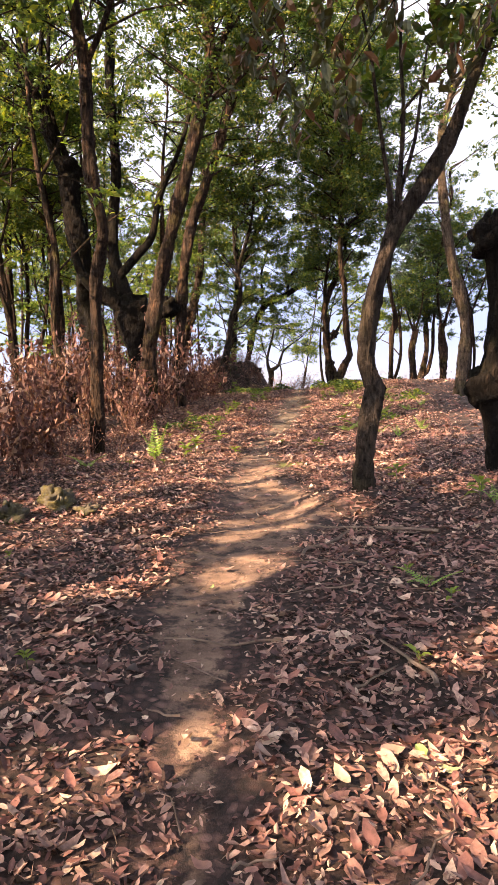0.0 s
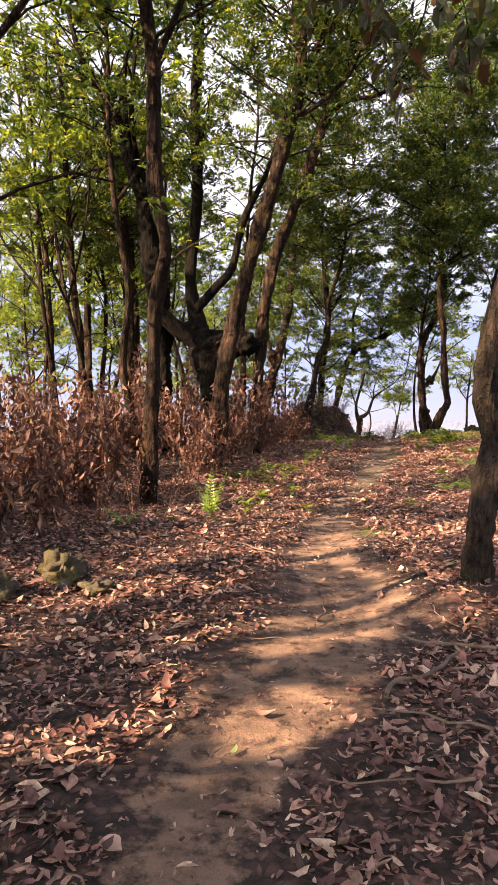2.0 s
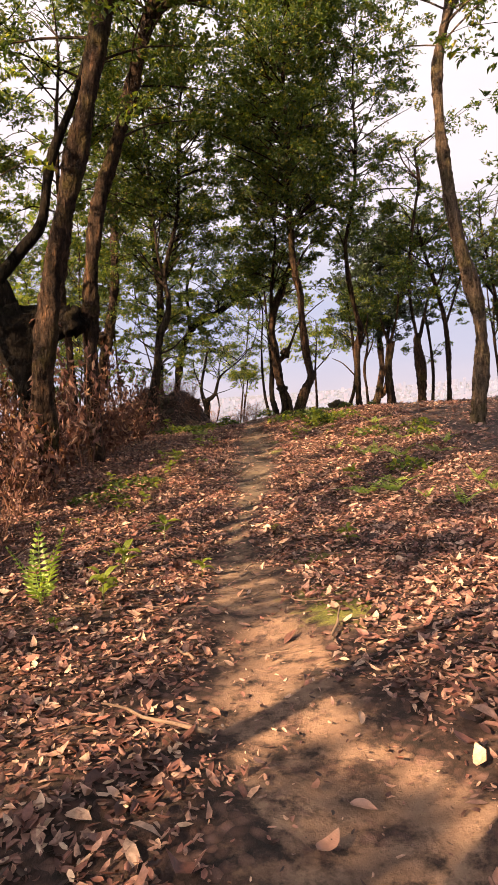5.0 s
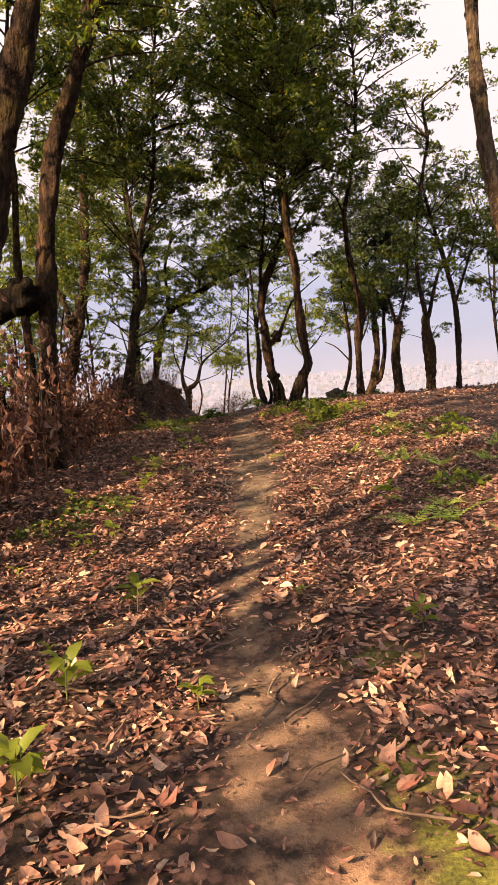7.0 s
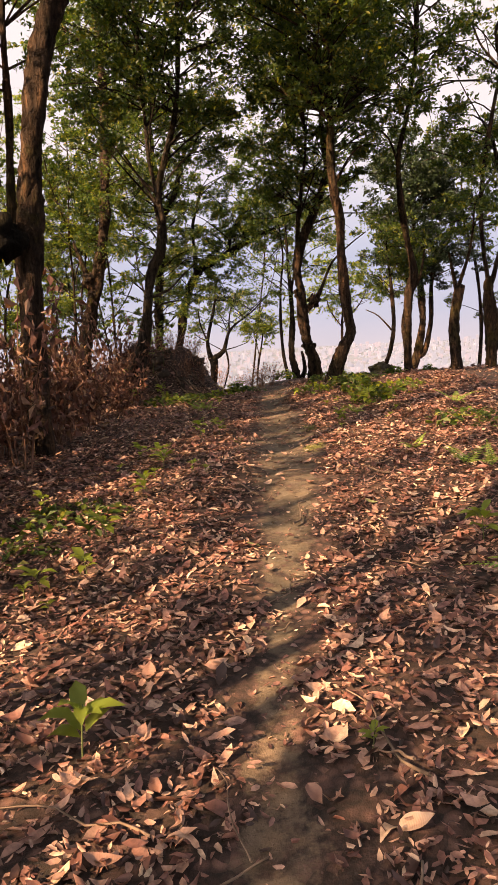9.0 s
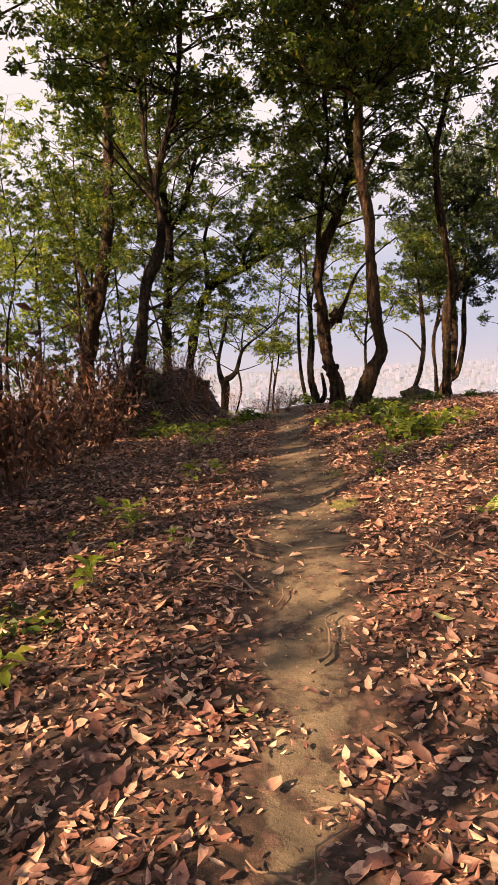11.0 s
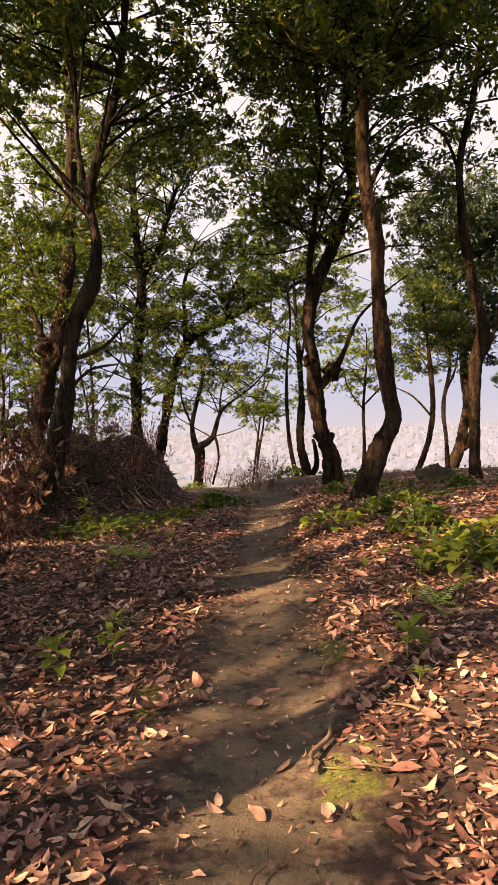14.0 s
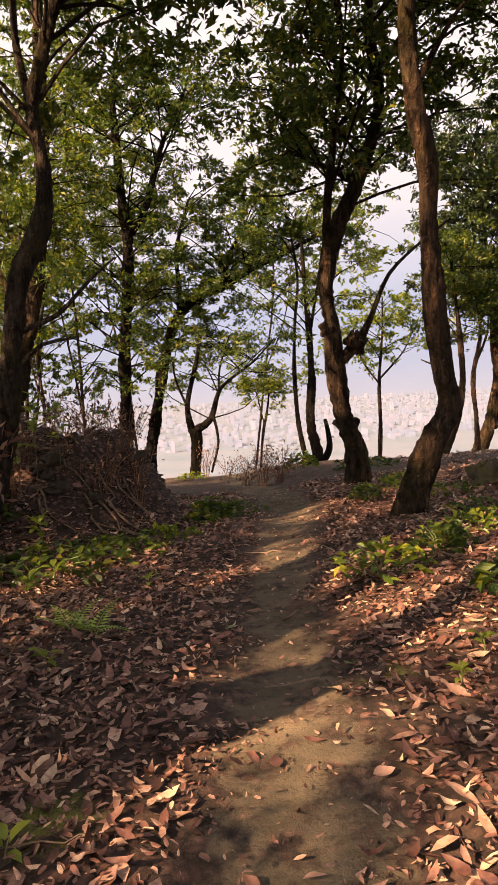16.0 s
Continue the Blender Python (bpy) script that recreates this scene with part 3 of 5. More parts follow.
tree("rough-barked tree leaning outward beside the old pollard",
     [(-2.14, 14.60, -0.13, 0.248), (-2.05, 14.60, 0.83, 0.204), (-1.92, 14.60, 1.75, 0.197), (-1.70, 14.60, 2.76, 0.183), (-1.43, 14.60, 3.75, 0.176), (-1.11, 14.60, 4.72, 0.168), (-0.85, 14.60, 5.67, 0.161), (-0.60, 14.60, 6.60, 0.154), (-0.57, 14.60, 7.42, 0.131), (-0.65, 14.60, 8.42, 0.102), (-0.56, 14.60, 9.50, 0.064), (-0.49, 14.43, 10.00, 0.040), (-0.46, 14.78, 10.50, 0.016)],
     [[(-0.58, 14.60, 6.71, 0.088), (-0.25, 14.61, 7.31, 0.076), (0.09, 14.62, 7.82, 0.065), (0.33, 14.63, 8.71, 0.038)],
      [(-0.67, 14.60, 6.09, 0.066), (-0.28, 14.70, 6.32, 0.050), (0.29, 14.79, 6.86, 0.033), (0.52, 14.89, 7.41, 0.022)]],
     [], 95, 0.090, 5.4)
tree("dark pollarded tree with a black knob and new boughs",
     [(-3.73, 17.00, 0.35, 0.314), (-3.73, 17.00, 1.57, 0.297), (-3.75, 17.00, 2.36, 0.295), (-3.79, 17.00, 3.28, 0.292), (-3.96, 17.00, 4.43, 0.276), (-4.01, 17.00, 5.32, 0.326)],
     [[(-4.13, 17.00, 5.44, 0.169), (-4.44, 17.04, 6.20, 0.136), (-4.71, 17.08, 7.20, 0.129), (-5.13, 17.12, 7.83, 0.109), (-5.53, 17.16, 8.57, 0.083), (-5.85, 17.21, 9.66, 0.051)],
      [(-4.26, 17.00, 5.88, 0.091), (-4.40, 16.83, 6.87, 0.070), (-4.38, 16.65, 7.99, 0.056), (-4.11, 16.48, 8.83, 0.037)],
      [(-3.96, 17.00, 5.44, 0.091), (-4.34, 17.10, 6.71, 0.071), (-4.37, 17.21, 7.96, 0.058), (-4.25, 17.31, 9.32, 0.038)],
      [(-4.43, 17.00, 6.25, 0.078), (-4.69, 17.05, 7.31, 0.064), (-5.02, 17.11, 8.42, 0.045)]],
     [(-4.00, 17.00, 5.44, 0.263)], 53, 0.090, 5.6)
tree("slim dark forest tree in the thicket",
     [(-5.20, 19.50, 2.21, 0.139), (-5.17, 19.50, 4.00, 0.129), (-5.32, 19.50, 5.61, 0.112), (-5.44, 19.50, 7.03, 0.089), (-5.66, 19.50, 8.15, 0.073), (-5.70, 19.50, 9.66, 0.051)],
     [[(-5.19, 19.50, 4.59, 0.068), (-5.69, 19.38, 5.16, 0.052), (-6.36, 19.26, 5.58, 0.030)]],
     [], 38, 0.090, 4.2)
tree("slender mossy tree in the thicket",
     [(-5.88, 18.00, 0.93, 0.135), (-5.99, 18.00, 2.47, 0.121), (-6.14, 18.00, 4.07, 0.107), (-6.20, 18.00, 5.37, 0.093), (-6.24, 18.00, 6.67, 0.079), (-6.30, 18.00, 7.95, 0.066), (-6.40, 18.00, 9.46, 0.046)],
     [[(-6.19, 18.00, 5.11, 0.053), (-5.55, 17.72, 5.92, 0.045), (-5.05, 17.44, 6.45, 0.025)]],
     [], 38, 0.090, 3.5)
tree("slender dark tree in the thicket",
     [(-6.85, 21.00, 1.41, 0.120), (-6.85, 21.00, 4.25, 0.119), (-6.65, 21.00, 6.10, 0.102), (-6.79, 21.00, 7.62, 0.094), (-6.84, 21.00, 9.13, 0.077), (-6.65, 21.00, 10.90, 0.046)],
     [[(-6.65, 21.00, 6.25, 0.063), (-6.14, 21.22, 7.21, 0.047), (-5.95, 21.44, 8.19, 0.032)]],
     [], 38, 0.090, 3.5)
tree("thin dark tree in the thicket",
     [(-7.50, 20.00, 0.64, 0.107), (-7.54, 20.00, 2.62, 0.106), (-7.64, 20.00, 4.86, 0.090), (-7.84, 20.00, 6.33, 0.075), (-8.05, 20.00, 7.36, 0.060), (-8.32, 20.00, 9.25, 0.037)],
     [[(-7.64, 20.00, 5.01, 0.060), (-7.14, 19.98, 5.87, 0.045), (-6.99, 19.97, 7.02, 0.030)]],
     [], 34, 0.090, 3.5)
tree("slim dark tree behind the pollards",
     [(-5.36, 20.50, 1.10, 0.155), (-5.34, 20.50, 2.63, 0.154), (-5.41, 20.50, 4.45, 0.137), (-5.52, 20.50, 5.65, 0.114), (-5.90, 20.50, 7.14, 0.083), (-6.19, 20.50, 8.91, 0.053)],
     [],
     [], 32, 0.090, 4.0)
tree("dark tree with a pale lumpy trunk",
     [(-3.19, 32.00, -0.74, 0.327), (-3.03, 32.00, 0.15, 0.289), (-2.72, 32.00, 1.56, 0.268), (-2.32, 32.00, 2.94, 0.239), (-1.99, 32.00, 4.63, 0.193), (-1.80, 32.00, 6.77, 0.172), (-1.69, 32.00, 8.84, 0.144), (-1.68, 32.00, 10.70, 0.108), (-1.60, 32.00, 12.50, 0.066)],
     [[(-2.56, 32.00, 2.25, 0.178), (-2.77, 32.13, 2.97, 0.107), (-3.06, 32.26, 3.86, 0.062)],
      [(-1.71, 32.00, 8.69, 0.102), (-2.15, 32.23, 9.56, 0.076), (-2.80, 32.45, 10.12, 0.051)]],
     [(-2.62, 32.00, 2.61, 0.256)], 104, 0.095, 3.8)
tree("mossy green-brown forest tree",
     [(-2.45, 20.50, 0.33, 0.136), (-2.38, 20.50, 1.49, 0.107), (-2.38, 20.50, 2.26, 0.096), (-2.40, 20.50, 3.27, 0.082), (-2.30, 20.50, 4.48, 0.072), (-2.25, 20.50, 5.65, 0.058), (-2.16, 20.50, 6.77, 0.050), (-2.02, 20.71, 8.13, 0.031), (-2.04, 20.65, 9.50, 0.013)],
     [],
     [], 38, 0.090, 4.5)
tree("twisted grey tree rising beside a leafy mound",
     [(-0.93, 22.40, 0.12, 0.205), (-0.76, 22.40, 0.58, 0.161), (-0.59, 22.40, 1.25, 0.130), (-0.50, 22.40, 1.86, 0.114), (-0.40, 22.40, 2.22, 0.113), (-0.21, 22.40, 2.58, 0.104), (-0.14, 22.40, 3.06, 0.086), (-0.20, 22.40, 3.54, 0.076), (-0.06, 22.40, 4.07, 0.067), (0.15, 22.40, 4.66, 0.060), (0.27, 22.40, 5.19, 0.051), (0.34, 22.40, 5.88, 0.050), (0.41, 22.62, 7.09, 0.038), (0.63, 22.20, 8.29, 0.025), (0.49, 22.26, 9.50, 0.013)],
     [[(-0.19, 22.40, 3.51, 0.046), (-0.31, 22.54, 4.13, 0.040), (-0.33, 22.68, 4.78, 0.037), (-0.35, 22.82, 5.40, 0.032), (-0.36, 22.96, 6.21, 0.050), (-0.39, 23.02, 7.61, 0.031), (-0.44, 22.96, 9.00, 0.013)],
      [(-0.46, 22.40, 1.73, 0.037), (-0.13, 22.35, 1.84, 0.028), (0.19, 22.31, 2.13, 0.018), (0.42, 22.26, 2.30, 0.009)],
      [(-0.48, 22.40, 1.43, 0.028), (-0.26, 22.31, 1.60, 0.021), (0.05, 22.22, 1.64, 0.012)]],
     [], 175, 0.090, 3.3)
tree("slim forked black tree",
     [(-0.68, 34.00, -0.24, 0.209), (-0.61, 34.00, 1.46, 0.185), (-0.45, 34.00, 2.98, 0.169), (-0.31, 34.00, 4.65, 0.176), (-0.40, 34.00, 5.70, 0.137), (-0.43, 34.00, 6.89, 0.121), (-0.43, 34.00, 7.78, 0.091), (-0.26, 34.00, 8.96, 0.053)],
     [[(-0.31, 34.00, 4.65, 0.130), (0.13, 34.03, 5.24, 0.107), (0.49, 34.05, 6.29, 0.092), (0.70, 34.08, 6.89, 0.069), (1.26, 34.10, 7.94, 0.038)],
      [(-0.50, 34.00, 2.68, 0.054), (-0.06, 34.05, 3.28, 0.039), (0.42, 34.10, 3.57, 0.023)]],
     [], 140, 0.100, 2.4, reach=2.0)
tree("dark tree arching over to one side",
     [(-0.22, 36.00, -0.95, 0.206), (0.13, 36.00, 0.75, 0.188), (0.45, 36.00, 2.10, 0.188), (0.84, 36.00, 2.90, 0.187), (1.28, 36.00, 3.31, 0.188), (1.98, 36.00, 3.54, 0.171), (2.77, 36.00, 3.97, 0.120), (4.00, 36.00, 4.49, 0.077), (5.07, 36.00, 5.00, 0.043)],
     [[(0.83, 36.00, 2.80, 0.119), (0.85, 36.16, 3.80, 0.086), (0.84, 36.32, 4.67, 0.069), (1.26, 36.49, 6.05, 0.043)],
      [(0.71, 36.00, 2.18, 0.051), (1.30, 36.07, 1.98, 0.043), (2.33, 36.15, 1.82, 0.026), (2.85, 36.22, 1.49, 0.017)],
      [(2.06, 36.00, 3.53, 0.103), (2.29, 36.26, 4.44, 0.069), (2.88, 36.51, 5.33, 0.044)]],
     [(1.37, 36.00, 3.34, 0.197)], 110, 0.100, 1.9, bark=SHADED_BARK)
tree("small stunted pollard, shaded black, on the rim of the hill",
     [(0.96, 31.00, -0.97, 0.146), (1.05, 31.00, -0.23, 0.146), (1.04, 31.00, 0.08, 0.159)],
     [[(0.97, 31.00, 0.04, 0.099), (0.90, 31.14, 0.57, 0.073), (1.11, 31.29, 1.36, 0.054), (1.28, 31.43, 2.02, 0.034)],
      [(1.11, 31.00, 0.08, 0.112), (1.38, 31.12, 0.25, 0.080), (1.58, 31.24, 0.80, 0.060), (1.84, 31.35, 1.06, 0.041), (2.41, 31.47, 1.44, 0.027), (2.88, 31.59, 1.90, 0.017)],
      [(1.44, 31.00, 0.28, 0.040), (1.51, 31.10, -0.26, 0.033), (1.34, 31.21, -0.91, 0.027)],
      [(0.91, 31.00, 0.51, 0.040), (0.70, 30.80, 1.11, 0.026), (0.66, 30.60, 1.50, 0.019)],
      [(1.58, 31.00, 0.83, 0.033), (1.64, 31.22, 1.33, 0.027), (1.89, 31.43, 2.00, 0.017)]],
     [], 26, 0.080, 1.1, reach=1.1, per=60)
tree("many-stemmed black tree on the hill rim",
     [(3.60, 31.00, -1.07, 0.215), (3.63, 31.00, -0.64, 0.161), (3.51, 31.00, 0.04, 0.121), (3.58, 31.00, 0.98, 0.107), (3.56, 31.00, 1.91, 0.080), (3.51, 31.00, 3.10, 0.053), (3.49, 31.00, 4.14, 0.033)],
     [[(3.65, 31.00, -0.94, 0.108), (3.93, 31.19, -0.57, 0.088), (3.94, 31.37, -0.14, 0.062), (3.93, 31.56, 0.05, 0.049)],
      [(3.43, 31.00, -0.87, 0.074), (3.28, 31.10, -0.09, 0.067), (3.24, 31.19, 0.99, 0.054), (3.30, 31.29, 2.07, 0.041), (3.43, 31.39, 3.14, 0.034), (3.33, 31.49, 4.23, 0.027)],
      [(3.60, 31.00, 2.04, 0.040), (3.85, 31.04, 3.09, 0.033), (4.29, 31.08, 3.87, 0.020)]],
     [], 30, 0.090, 2.4)
tree("gnarled twisting tree with burls and orange-lit bark",
     [(3.01, 24.80, -0.34, 0.211), (3.01, 24.80, 0.22, 0.176), (2.88, 24.80, 0.60, 0.159), (2.81, 24.80, 1.15, 0.142), (2.78, 24.80, 1.73, 0.129), (2.72, 24.80, 2.27, 0.128), (2.86, 24.80, 2.88, 0.128), (3.14, 24.80, 3.44, 0.115), (3.37, 24.80, 4.00, 0.099), (3.47, 24.80, 4.48, 0.090), (3.37, 24.80, 5.28, 0.073), (3.44, 24.80, 5.92, 0.061), (3.59, 24.80, 6.70, 0.049), (3.71, 24.80, 7.63, 0.050), (3.90, 24.66, 9.06, 0.031), (4.07, 24.84, 10.50, 0.013)],
     [[(2.99, 24.80, 1.43, 0.092), (3.14, 24.75, 1.63, 0.066), (3.24, 24.70, 1.83, 0.041), (3.48, 24.65, 2.35, 0.033), (3.89, 24.59, 2.72, 0.020), (4.22, 24.54, 2.95, 0.012)],
      [(2.74, 24.80, 2.35, 0.083), (2.75, 24.67, 3.18, 0.061), (2.86, 24.54, 4.02, 0.044), (2.94, 24.41, 4.75, 0.031), (2.87, 24.28, 5.46, 0.050), (2.87, 24.52, 6.98, 0.031), (2.54, 24.43, 8.50, 0.013)],
      [(3.15, 24.80, 3.48, 0.049), (2.72, 24.75, 3.68, 0.033), (2.31, 24.69, 3.84, 0.020)]],
     [(2.92, 24.80, 0.52, 0.145), (3.06, 24.80, 1.54, 0.132), (2.72, 24.80, 1.73, 0.096)], 225, 0.090, 3.3)
tree("tall sinuous tree with scaly bark beside the trail",
     [(2.80, 22.00, -0.17, 0.228), (2.87, 22.00, 0.17, 0.166), (3.05, 22.00, 0.59, 0.147), (3.20, 22.00, 0.89, 0.141), (3.15, 22.00, 1.20, 0.125), (3.09, 22.00, 1.69, 0.113), (3.05, 22.00, 2.29, 0.109), (3.05, 22.00, 2.89, 0.102), (2.96, 22.00, 3.42, 0.099), (2.92, 22.00, 4.01, 0.095), (2.94, 22.00, 4.58, 0.089), (2.90, 22.00, 5.16, 0.077), (2.92, 22.00, 5.67, 0.062), (2.98, 22.00, 6.45, 0.050), (2.96, 21.90, 7.97, 0.038), (3.22, 22.19, 9.48, 0.025), (3.09, 22.06, 11.00, 0.013)],
     [[(3.02, 22.00, 3.60, 0.039), (3.17, 21.82, 3.88, 0.023), (3.32, 21.64, 4.06, 0.014), (3.52, 21.45, 4.07, 0.008)],
      [(2.94, 22.00, 4.53, 0.042), (3.30, 22.13, 4.93, 0.030), (3.73, 22.26, 5.29, 0.018)],
      [(2.93, 22.00, 4.64, 0.041), (2.57, 21.90, 4.88, 0.029), (2.15, 21.80, 4.99, 0.017)]],
     [], 215, 0.090, 4.4)
tree("small round-crowned sapling on the slope",
     [(5.80, 34.00, -1.72, 0.072), (5.85, 34.00, -0.44, 0.064), (5.85, 34.00, 0.68, 0.056), (5.91, 34.00, 1.32, 0.040), (5.99, 34.00, 2.10, 0.032), (6.01, 34.00, 2.89, 0.016)],
     [[(5.87, 34.00, 0.68, 0.032), (5.48, 34.23, 1.34, 0.024), (5.39, 34.46, 1.99, 0.016)],
      [(5.89, 34.00, 0.84, 0.032), (6.57, 34.29, 1.45, 0.024), (7.01, 34.58, 2.09, 0.016)]],
     [], 30, 0.100, 2.3, reach=1.1, per=70, foliage=FRESH)
tree("thin crooked sapling on the hill rim",
     [(6.06, 30.20, -1.34, 0.098), (6.17, 30.20, -0.70, 0.084), (6.46, 30.20, 0.07, 0.084), (6.57, 30.20, 0.84, 0.078), (6.52, 30.20, 1.87, 0.064), (6.45, 30.20, 2.52, 0.045), (6.37, 30.20, 3.41, 0.026)],
     [[(6.52, 30.20, 0.59, 0.039), (6.10, 30.20, 1.06, 0.026), (5.71, 30.21, 1.27, 0.013)]],
     [], 20, 0.085, 2.2, reach=1.0)
tree("thin crooked sapling on the hill rim",
     [(7.21, 31.00, -1.14, 0.075), (7.17, 31.00, -0.01, 0.068), (7.12, 31.00, 0.81, 0.061), (7.31, 31.00, 1.75, 0.054), (7.24, 31.00, 2.43, 0.034)],
     [[(7.16, 31.00, 1.08, 0.041), (7.58, 31.30, 1.75, 0.028), (7.76, 31.60, 2.46, 0.021)]],
     [], 14, 0.085, 2.2, reach=1.0)
tree("dense dark-crowned tree on the hill rim",
     [(7.59, 32.00, -1.41, 0.218), (7.92, 32.00, -0.25, 0.174), (8.12, 32.00, 0.75, 0.145), (8.06, 32.00, 1.91, 0.130), (7.94, 32.00, 3.06, 0.115), (7.83, 32.00, 4.47, 0.078), (7.80, 32.00, 5.88, 0.043)],
     [[(8.15, 32.00, -0.27, 0.116), (8.37, 31.92, 0.74, 0.094), (8.37, 31.85, 1.89, 0.086), (8.51, 31.77, 3.01, 0.057)]],
     [], 165, 0.105, 3.0, reach=1.45, per=100)
tree("crooked tree with orange sunlit bark",
     [(4.83, 23.50, -0.45, 0.128), (4.78, 23.50, 0.16, 0.105), (4.79, 23.50, 0.84, 0.097), (4.80, 23.50, 1.50, 0.119), (4.93, 23.50, 2.01, 0.096), (4.81, 23.50, 2.60, 0.088), (4.71, 23.50, 3.19, 0.081), (4.65, 23.50, 3.76, 0.069), (4.65, 23.50, 4.33, 0.065), (4.83, 23.50, 5.04, 0.054), (4.96, 23.50, 5.74, 0.047), (5.06, 23.50, 6.57, 0.050), (5.08, 23.55, 8.29, 0.031), (5.21, 23.35, 10.00, 0.013)],
     [[(4.82, 23.50, 1.50, 0.052), (5.03, 23.44, 1.86, 0.033), (5.13, 23.39, 2.43, 0.022)],
      [(4.66, 23.50, 4.05, 0.036), (4.47, 23.57, 4.64, 0.026), (4.21, 23.63, 4.88, 0.015)]],
     [], 67, 0.090, 4.8)
tree("short pollarded stem on the bank",
     [(5.12, 21.70, 0.05, 0.160), (5.06, 21.70, 0.93, 0.113), (5.15, 21.70, 1.48, 0.113), (5.20, 21.70, 1.64, 0.090)],
     [[(5.15, 21.70, 1.59, 0.045), (5.29, 21.49, 2.27, 0.028), (5.29, 21.29, 2.99, 0.016)],
      [(5.11, 21.70, 1.54, 0.045), (4.76, 21.15, 2.17, 0.027)]],
     [], 8, 0.085, 2.5, reach=1.0)
tree("pollarded stem with a lit bark patch",
     [(6.37, 23.00, -0.11, 0.177), (6.38, 23.00, 0.89, 0.162), (6.32, 23.00, 1.50, 0.149), (6.36, 23.00, 1.80, 0.124)],
     [[(6.30, 23.00, 1.75, 0.056), (6.19, 23.06, 2.72, 0.049), (6.25, 23.13, 3.79, 0.055), (6.51, 23.19, 5.19, 0.048), (6.65, 23.25, 5.77, 0.048), (6.60, 23.32, 6.58, 0.036), (7.01, 23.38, 6.87, 0.024), (7.43, 23.44, 7.16, 0.018)],
      [(6.40, 23.00, 1.74, 0.062), (6.64, 22.93, 2.68, 0.043), (6.93, 22.85, 3.12, 0.030), (7.17, 22.78, 3.91, 0.018)],
      [(6.54, 23.00, 5.70, 0.030), (6.26, 23.28, 6.24, 0.024), (6.14, 23.55, 6.90, 0.015)]],
     [], 18, 0.085, 2.4)
tree("slim dark tree on the bank",
     [(7.54, 24.00, -0.41, 0.095), (7.55, 24.00, 1.72, 0.086), (7.33, 24.00, 2.89, 0.072), (7.02, 24.00, 3.91, 0.058), (6.84, 24.00, 4.66, 0.038)],
     [[(7.52, 24.00, 1.98, 0.046), (8.00, 24.24, 3.01, 0.033), (8.43, 24.48, 4.06, 0.027)]],
     [], 36, 0.090, 2.8)
tree("knobbly pollard stump, shaded black, beside the trail",
     [(2.66, 7.30, 0.00, 0.167), (2.55, 7.30, 0.61, 0.136), (2.47, 7.30, 0.91, 0.182), (2.54, 7.30, 1.20, 0.128), (2.57, 7.30, 1.65, 0.092), (2.54, 7.30, 2.11, 0.115), (2.50, 7.30, 2.41, 0.159)],
     [],
     [(2.50, 7.30, 2.44, 0.213), (2.46, 7.30, 0.93, 0.194)], 0, 0.100, 3.0)
tree("smooth pale-barked tree curving upward from the bank",
     [(4.96, 16.50, -0.06, 0.183), (5.07, 16.50, 1.45, 0.151), (4.94, 16.50, 2.40, 0.159), (4.74, 16.50, 3.14, 0.148), (4.57, 16.50, 4.11, 0.132), (4.48, 16.50, 5.05, 0.112), (4.49, 16.50, 5.98, 0.101), (4.71, 16.50, 6.80, 0.091), (5.08, 16.50, 7.34, 0.072), (5.40, 16.50, 8.05, 0.050), (5.49, 16.48, 8.78, 0.031), (5.66, 16.57, 9.50, 0.013)],
     [[(4.64, 16.50, 6.62, 0.072), (4.75, 16.56, 7.28, 0.058), (4.78, 16.61, 8.12, 0.033)]],
     [], 46, 0.090, 6.0)
tree("small pale-leaved sapling on the hill rim",
     [(2.57, 33.00, -1.16, 0.041), (2.67, 33.00, -0.33, 0.041), (2.82, 33.00, 0.34, 0.034), (2.91, 33.00, 1.02, 0.020)],
     [[(2.71, 33.00, -0.06, 0.021), (2.58, 33.07, 0.63, 0.014)]],
     [], 20, 0.090, 1.6, reach=0.8, per=60, foliage=FRESH)

# ---- background forest ----
def wild_tree(x, y, height, lean, label, r, clumps, crown_from, foliage=None, bark=None, per=60, reach=1.5, radius=0.09, leaf=0.1):
    g = float(land(x, y))
    pts, px, py = [], x, y
    n = 6
    for i in range(n + 1):
        pts.append((px, py, g + height * i / n, radius * (1 - 0.8 * i / n) + 0.008))
        px += lean / n + r.normal(0, 0.16)
        py += r.normal(0, 0.14)
    limbs = []
    for k in range(3):
        i = r.integers(2, n)
        a = r.uniform(0, 6.28)
        ax, ay, az, ar = pts[i]
        l = height * r.uniform(0.18, 0.34)
        limbs.append([(ax, ay, az, ar * 0.7), (ax + 0.4 * l * math.cos(a), ay + 0.4 * l * math.sin(a), az + 0.5 * l, ar * 0.5), (ax + 0.6 * l * math.cos(a), ay + 0.6 * l * math.sin(a), az + 1.2 * l, ar * 0.2)])
    return tree(label, pts, limbs, [], clumps, leaf, crown_from, bark, foliage, per, reach, fine=False)


R2 = np.random.default_rng(21)
# thicket on the side of the brush, running back from the trail
for i in range(22):
    fx, fy = R2.uniform(-15, -4.2), R2.uniform(17, 40)
    wild_tree(fx, fy, R2.uniform(6.5, 11), R2.normal(0, 0.5), "slender leafy tree deep in the thicket", R2, 46, 1.2, per=50, leaf=0.118, reach=1.8, foliage=FRESH if i % 5 else None, radius=R2.uniform(0.06, 0.1))
